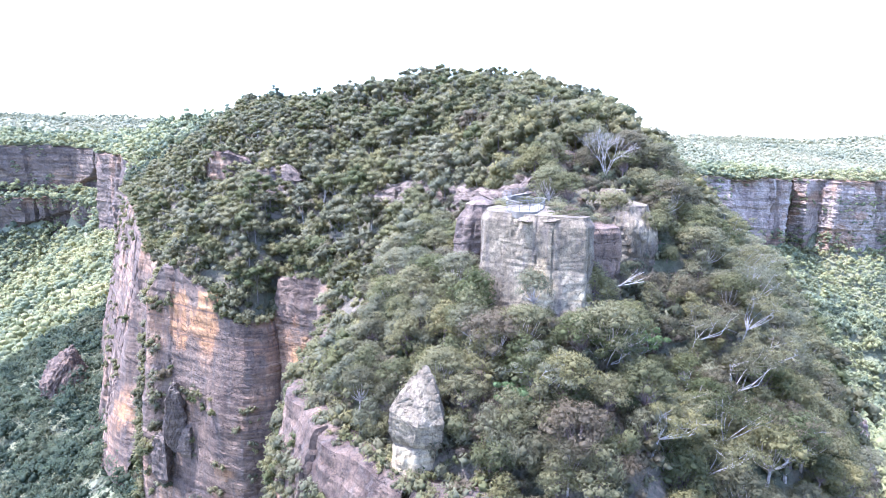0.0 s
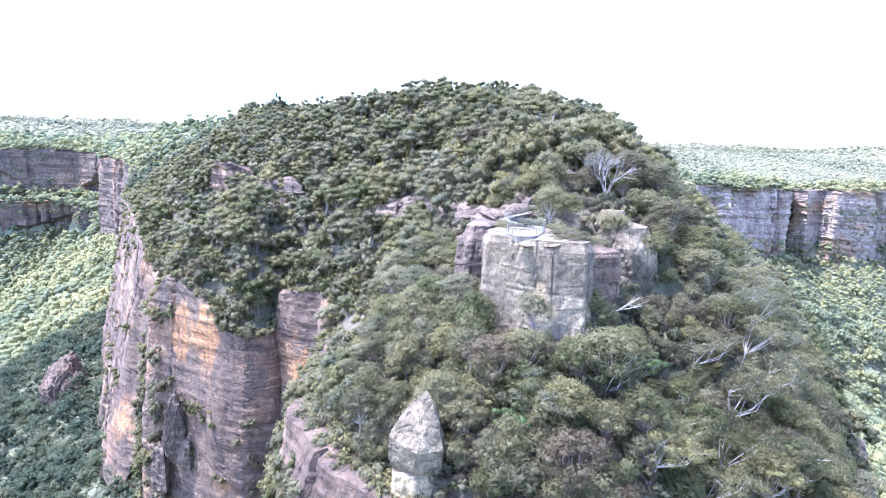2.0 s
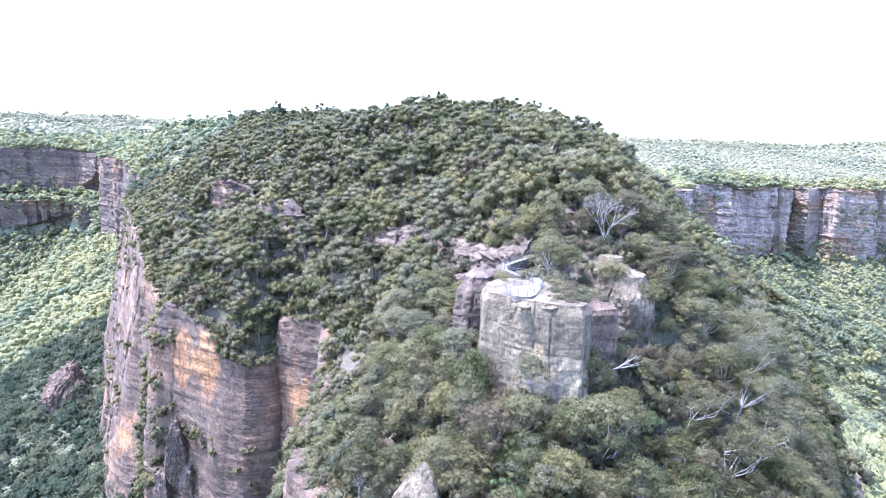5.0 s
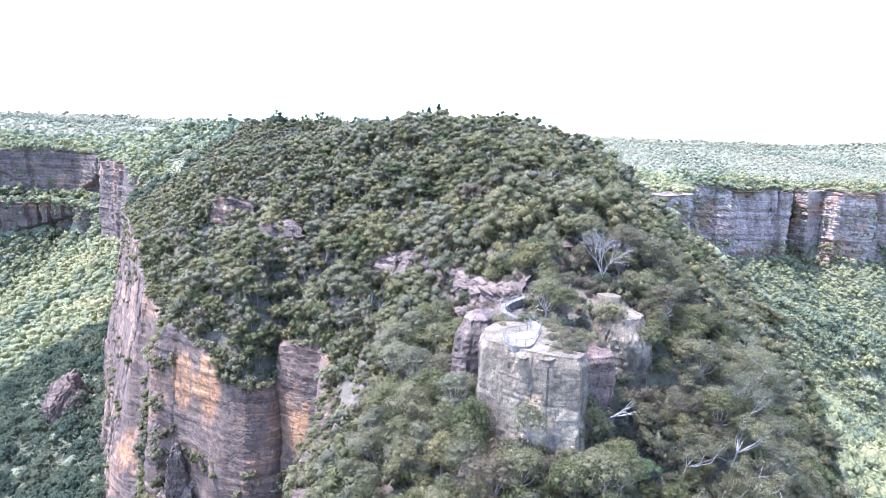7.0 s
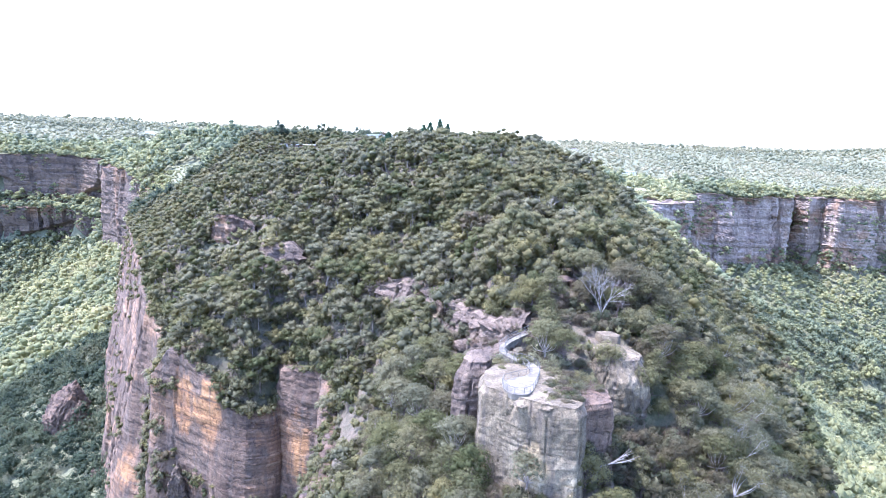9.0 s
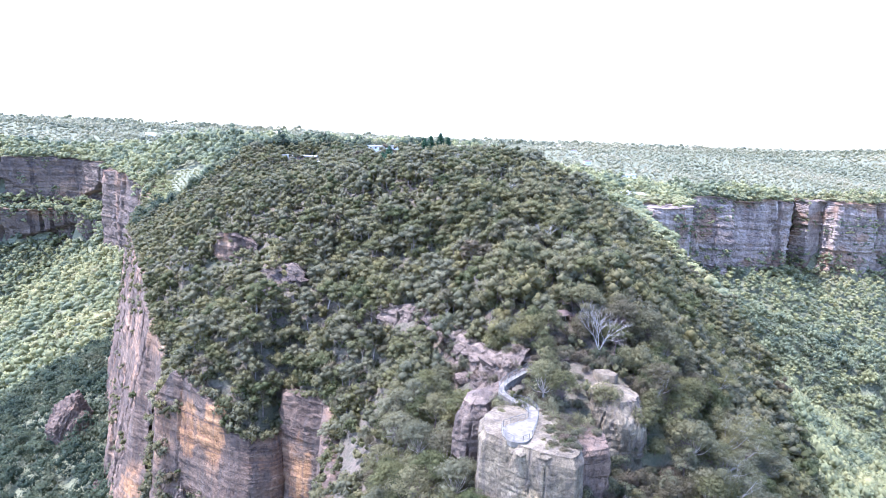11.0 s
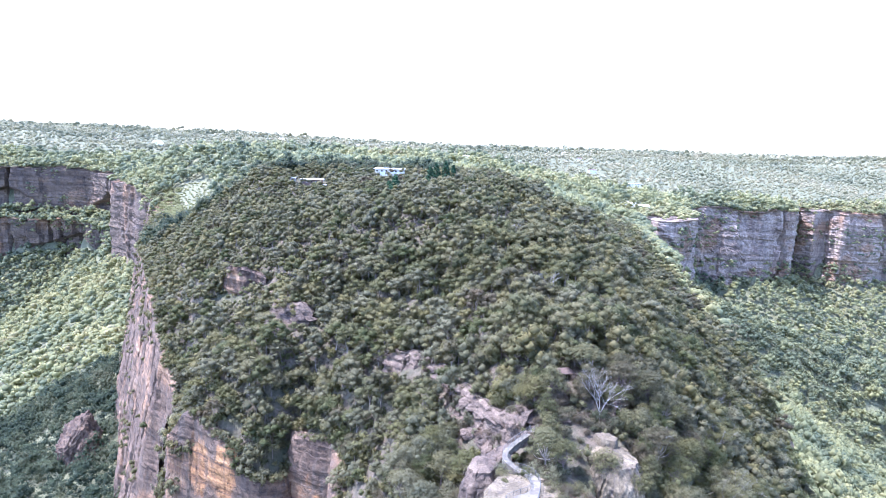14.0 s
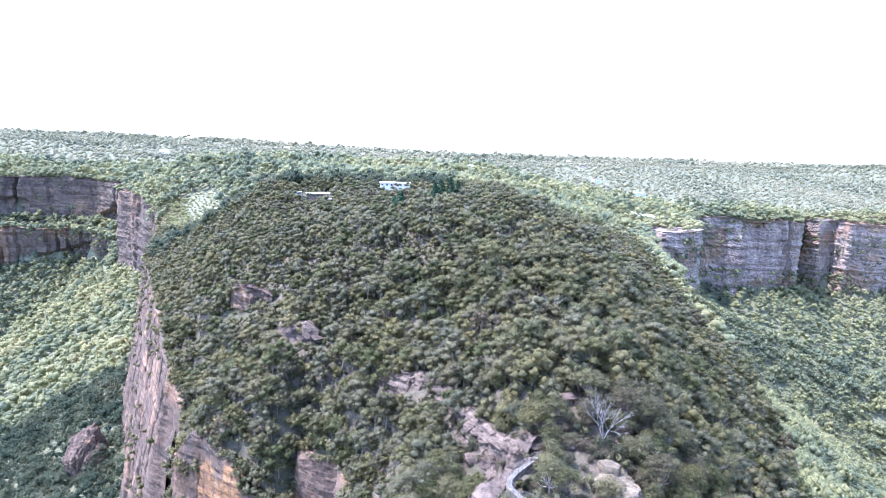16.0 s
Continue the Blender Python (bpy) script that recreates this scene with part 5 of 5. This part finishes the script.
def limbed_gum(seed, x, y, z, height, lean, label, leaves=95, mat=None):
    """A leaning gum with long pale limbs that show through a sparse crown."""
    rng = np.random.default_rng(seed)
    wood, crown = [], []
    lean = np.array((lean[0], lean[1], 0.0))
    fork = np.array([0, 0, height * 0.35]) + lean * 0.3
    wood.append(limb((0, 0, -1), fork, 0.17, 0.12, 7))
    for k in range(7):
        a = k * 2.399 + rng.uniform(-0.3, 0.3)
        tip = fork + lean * 0.7 + np.array([math.cos(a), math.sin(a), 0]) * height * rng.uniform(0.2, 0.42) + np.array([0, 0, height * rng.uniform(0.25, 0.6)])
        elbow = fork + (tip - fork) * 0.5 + rng.normal(size=3) * 0.5 - np.array([0, 0, 0.4])
        wood += [limb(fork, elbow, 0.085, 0.055, 5), limb(elbow, tip, 0.055, 0.02, 4)]
        for _ in range(4):
            q = elbow + (tip - elbow) * rng.uniform(0.4, 1.0)
            e = q + rng.normal(size=3) * (1.0, 1.0, 0.6) + (0, 0, 0.5)
            wood.append(limb(q, e, 0.035, 0.012, 3))
            crown.append(leaf_tris(rng, e, np.array([0.95, 0.95, 0.55]) * height * 0.11, leaves, 0.17))
    ob = thing("pale_limbed_gum", label, "tree", "", "pale-limbed gums", pose(x, y, z))
    part("trunk", quick_mesh("trunk", *join(wood)), dead_wood, ob)
    part("crown", quick_mesh("crown", *join(crown)), mat or leaf_near, ob)
    return ob


for k, (x, y, h, lean) in enumerate(((12.8, 80.5, 9, (0, 0)), (34, 80, 10, (4, -1)), (42, 92, 10, (5, 0)), (50, 104, 10, (4, 0)), (33, 88, 9, (2, 1)), (56, 120, 11, (4, 0)),
                                     (43.5, 127, 9, (1.5, 0)), (62, 132, 10, (4, 0)), (70, 140, 10, (4, 1)), (50, 140, 9, (2, 0)), (46, 86, 9, (4, 0)), (26, 76, 8, (3, -1)), (38, 84, 11, (4, 0)), (47, 97, 11, (4, -1)), (40, 100, 10, (3, 0)), (53, 112, 11, (4, 0)), (58, 126, 10, (3, 0)), (30, 83, 9, (2, -1)), (22, 84, 8, (1, 0)), (66, 150, 10, (3, 0)))):
    limbed_gum(40 + k, x, y, float(land(x, y)), h, lean, "leaning gum with long white limbs and thin crown")
limbed_gum(70, 32.5, 99, float(land(32.5, 99)), 6, (0, 0), "bright lime-green young tree beside the crag", 120, leaf_lime)
limbed_gum(71, 9.6, 80, float(land(9.6, 80)), 5, (0, 0), "bright lime-green young tree beside the crag", 120, leaf_lime)
rng = np.random.default_rng(8)
bits = [limb((23.5, 98.5, 26.8), (27.5, 98.5, 28.2), 0.16, 0.10, 6)]
for k in range(6):
    e = np.array((27.5, 98.5, 28.2)) + (rng.uniform(2, 4.5), rng.uniform(-1, 1), rng.uniform(0.6, 2.4))
    bits.append(limb((27.5, 98.5, 28.2), e, 0.07, 0.02, 4))
    bits.append(limb(e * 0.5 + np.array((27.5, 98.5, 28.2)) * 0.5, e + rng.normal(size=3) * 0.7, 0.05, 0.02, 3))
fallen = thing("fallen_branch", "bleached fallen branch jutting from the rock foot", "branch")
part("wood", quick_mesh("wood", *join(bits)), dead_wood, fallen)

# heath on the crag's top
for k, (x, y, r) in enumerate(((17.5, 98.2, 1.0), (19.2, 97.2, 0.9), (20.3, 99.5, 1.2), (18.6, 101.0, 1.0), (20.8, 102.5, 1.3), (18.9, 104.5, 1.3), (21.0, 106.0, 1.5), (19.6, 108.8, 1.6), (22.5, 110.5, 1.6), (20.5, 113.0, 1.7), (10.2, 113.6, 1.3), (11.0, 111.4, 0.9), (9.6, 116.4, 1.5), (10.6, 114.8, 1.2), (16.9, 100.4, 0.8), (22.2, 104.2, 1.2), (23.6, 106, 1.3), (24.5, 108, 1.4), (26.5, 111, 1.6), (27.8, 108, 1.3), (25, 113.5, 1.7), (22.8, 113, 1.5))):
    rng = np.random.default_rng(800 + k)
    ob = thing("heath_shrub", "low brownish-green heath shrub on the crag top", "shrub", "", "heath on the crag", pose(x, y, 38.6 if x < 22.4 else 36.6, 0, 0, 30 * k))
    stems = [limb((0, 0, -0.3), rng.normal(size=3) * r * 0.3 + (0, 0, r * 0.7), 0.05, 0.02, 4) for _ in range(5)]
    part("stems", quick_mesh("stems", *join(stems)), bark_grey, ob)
    part("crown", quick_mesh("crown", *join([leaf_tris(rng, np.array((a, c, r * 0.55)), np.array((0.7, 0.7, 0.55)) * r, 120, 0.13) for a, c in rng.normal(size=(5, 2)) * r * 0.4])), leaf_near, ob)

# twiggy scrub between the crag, the track and the shelter
scrub_stock = []
for k in range(5):
    rng = np.random.default_rng(840 + k)
    stems = [limb((0, 0, -0.4), rng.normal(size=3) * 0.45 + (0, 0, 0.9), 0.05, 0.02, 3) for _ in range(7)]
    tufts = [leaf_tris(rng, np.array((a, c, rng.uniform(0.5, 0.95))), np.array((0.6, 0.6, 0.5)), 75, 0.15) for a, c in rng.normal(size=(7, 2)) * 0.5]
    stems_me, tufts_me = quick_mesh("stems", *join(stems)), quick_mesh("crown", *join(tufts))
    stems_me.materials.append(bark_grey)
    tufts_me.materials.append(leaf_scrub)
    scrub_stock.append((stems_me, tufts_me))
rng = np.random.default_rng(850)
spots = list(zip(rng.uniform(14, 48, 215), rng.uniform(100, 150, 215)))
hollow = list(zip(rng.uniform(-1, 10, 34), rng.uniform(72, 88, 34))) + [(x, 101 - 0.62 * x + rng.uniform(-4.5, 2)) for x in rng.uniform(6, 12.9, 30)] + [(x, 101 - 0.62 * x - 0.3 * abs(x - 13) + rng.uniform(-4, 1)) for x in rng.uniform(5, 12.9, 20)] + list(zip(rng.uniform(2.5, 5.8, 14), rng.uniform(102, 112, 14)))
gully = [(x, y) for x, y in zip(rng.uniform(24, 44, 80), rng.uniform(92, 116, 80)) if not (x < 30.5 and y > 99.5)]
for x, y in spots + hollow + gully:
    on_track = np.hypot(*(trail - (x, y)).T).min() < 1.5
    on_rock = (x < 24 and y < 115) or (np.hypot(x - 34, y - 123.5) < 6.5) or (x < 20.5 and y > 126 + 0.5 * (x - 14)) or np.hypot(x - 28, y - 147.5) < 3.2 or y < 100 + 0.9 * max(30 - x, 0) or y < 112 + 1.1 * (x - 38)
    if on_track or (on_rock and x > 13 and not (y < 116 and x > 24)):
        continue
    stems_me, tufts_me = scrub_stock[rng.integers(0, 5)]
    ob = thing("scrub_bush", "low twiggy brownish scrub bush by the track", "shrub", "", "scrub by the track", pose(x, y, float(land(x, y)), 0, 0, rng.uniform(0, 360)))
    ob.scale = Vector((1, 1, rng.uniform(0.8, 1.3))) * rng.uniform(0.8, 1.9)
    part("stems", stems_me, None, ob)
    part("crown", tufts_me, None, ob)

for x, y in zip(rng.uniform(16.6, 22.3, 34), rng.uniform(96.5, 112, 34)):
    if x < 17.8 and y > 100:
        continue
    stems_me, tufts_me = scrub_stock[rng.integers(0, 5)]
    ob = thing("crag_scrub", "low brownish scrub on the crag's flat top", "shrub", "", "scrub on the crag", pose(x, y, 39.0, 0, 0, rng.uniform(0, 360)))
    ob.scale = Vector((1, 1, 0.8)) * rng.uniform(0.6, 1.1)
    part("stems", stems_me, None, ob)
    part("crown", tufts_me, None, ob)

# scrub in the cracks of the ledges and round the foot of the crag
ledge_line = np.array([q[:3] for q in LEDGE])
spots = [(np.interp(u, range(len(LEDGE)), ledge_line[:, 0]) - rng.uniform(-3.5, 4.5), np.interp(u, range(len(LEDGE)), ledge_line[:, 1]) - rng.uniform(-3.5, 4.5)) for u in rng.uniform(0, len(LEDGE) - 1.2, 46)]
spots += [(x, 96.5 - 0.72 * (x - 8) + 0.012 * (x - 8) ** 2 - rng.uniform(0, 5)) for x in rng.uniform(9, 24, 34)]
for x, y in spots:
    stems_me, tufts_me = scrub_stock[rng.integers(0, 5)]
    ob = thing("ledge_bush", "low olive-brown bush rooted beside bare rock", "shrub", "", "bushes by the rocks", pose(x, y, float(land(np.array([x]), np.array([y]))[0]) + 0.2, 0, 0, rng.uniform(0, 360)))
    ob.scale = Vector((1, 1, rng.uniform(0.9, 1.4))) * rng.uniform(1.1, 2.1)
    part("stems", stems_me, None, ob)
    part("crown", tufts_me, None, ob)

# ---- buildings and conifers over the plateau ----
def conifer(seed, x, y, height, width):
    rng = np.random.default_rng(seed)
    bits = []
    for k in range(26):
        t = (k + 0.5) / 26
        r = width * 0.5 * (1 - t) ** 0.8 * rng.uniform(0.75, 1.15) + 0.3
        for a in rng.uniform(0, 6.28, 7):
            c = np.array((math.cos(a) * r * 0.7, math.sin(a) * r * 0.7, height * (0.08 + 0.92 * t)))
            bits.append(leaf_tris(rng, c, np.array((0.55, 0.55, 0.35)) * (r * 0.6 + 0.4), 7, 0.55, 0.1))
    ob = thing("conifer", "tall dark green conifer above the bush", "tree", "", "conifers", pose(x, y, float(land(x, y))))
    part("trunk", quick_mesh("trunk", *limb((0, 0, -1), (0, 0, height * 0.95), 0.35, 0.05, 6)), bark_grey, ob)
    part("crown", quick_mesh("crown", *join(bits)), leaf_conifer, ob)


for k, (x, y, h, w) in enumerate(((-2, 371, 17, 9), (-7.5, 374, 15.5, 9), (-11, 370, 14, 8), (2.5, 375, 15, 8), (-30, 356, 13, 10), (-34, 359, 10, 7))):
    conifer(90 + k, x, y, h, w)


def building(name, label, x, y, z, wide, deep, storeys, turn, wall_mat, roof_mat, bays, pitch=0.0, group=""):
    """Walls, roof, a row of windows a storey with frames, and a door."""
    ob = thing(name, label, "building", "", group, pose(x, y, z, 0, 0, turn))
    high = 3.0 * storeys
    part("wall", quick_mesh("wall", *box_bits(0, 0, high / 2 - 1, wide, deep, high + 2)), wall_mat, ob)
    if pitch:
        v = np.array([(-wide / 2 - 0.5, -deep / 2 - 0.5, high), (wide / 2 + 0.5, -deep / 2 - 0.5, high), (wide / 2 + 0.5, deep / 2 + 0.5, high), (-wide / 2 - 0.5, deep / 2 + 0.5, high),
                      (-wide / 2 + 1.5, 0, high + pitch), (wide / 2 - 1.5, 0, high + pitch)])
        bm = bmesh.new()
        vs = [bm.verts.new(p) for p in v]
        for f in ((0, 1, 5, 4), (1, 2, 5), (2, 3, 4, 5), (3, 0, 4), (3, 2, 1, 0)):
            bm.faces.new([vs[k] for k in f])
        part("roof", bm, roof_mat, ob)
    else:
        part("roof", quick_mesh("roof", *box_bits(0, -0.4, high + 0.15, wide + 1.6, deep + 2.0, 0.3)), roof_mat, ob)
    for s in range(storeys):
        for k in range(bays):
            cx = -wide / 2 + wide * (k + 0.5) / bays
            w = part("window", quick_mesh("window", *box_bits(cx, -deep / 2 - 0.04, 3 * s + 1.6, wide / bays * 0.4, 0.12, 1.3)), white_paint, ob)
            part("pane", quick_mesh("pane", *box_bits(cx, -deep / 2 - 0.09, 3 * s + 1.6, wide / bays * 0.4 - 0.16, 0.06, 1.14)), dark_glass, w)
    return ob


building("bush_house", "low brown house with a flat pale roof and deck", -95, 444, float(land(-95, 444)) + 1.2, 15, 9, 1, 8, brick_wall, pale_roof, 5)
deck = tagged(part("deck", quick_mesh("deck", *box_bits(-82, 440, float(land(-95, 444)) + 0.9, 12, 6, 0.4, 8)), white_paint), "pale raised deck beside the low house", "deck")
building("outbuilding", "small white outbuilding among trees", -112, 452, float(land(-112, 452)) + 0.6, 7, 5, 1, 4, white_paint, pale_roof, 2)
building("long_building", "long low white building on the ridge", -42, 458, float(land(-42, 458)) + 6.0, 20, 11, 1, -3, white_paint, pale_roof, 6)
building("long_building", "long white building at the bush edge", 401, 1370, float(land(401, 1370)) + 5.0, 36, 14, 2, 10, white_paint, pale_roof, 10)
for k, (x, y, turn) in enumerate(TOWN):
    building("town_house", "distant pale house with a pitched roof", x, y, float(land(x, y)) + 1.0, 13 + 4 * (k % 3), 10, 1 + k % 2, turn, white_paint, (pale_roof, brown_roof, pale_roof)[k % 3], 3, 2.6, "town houses")
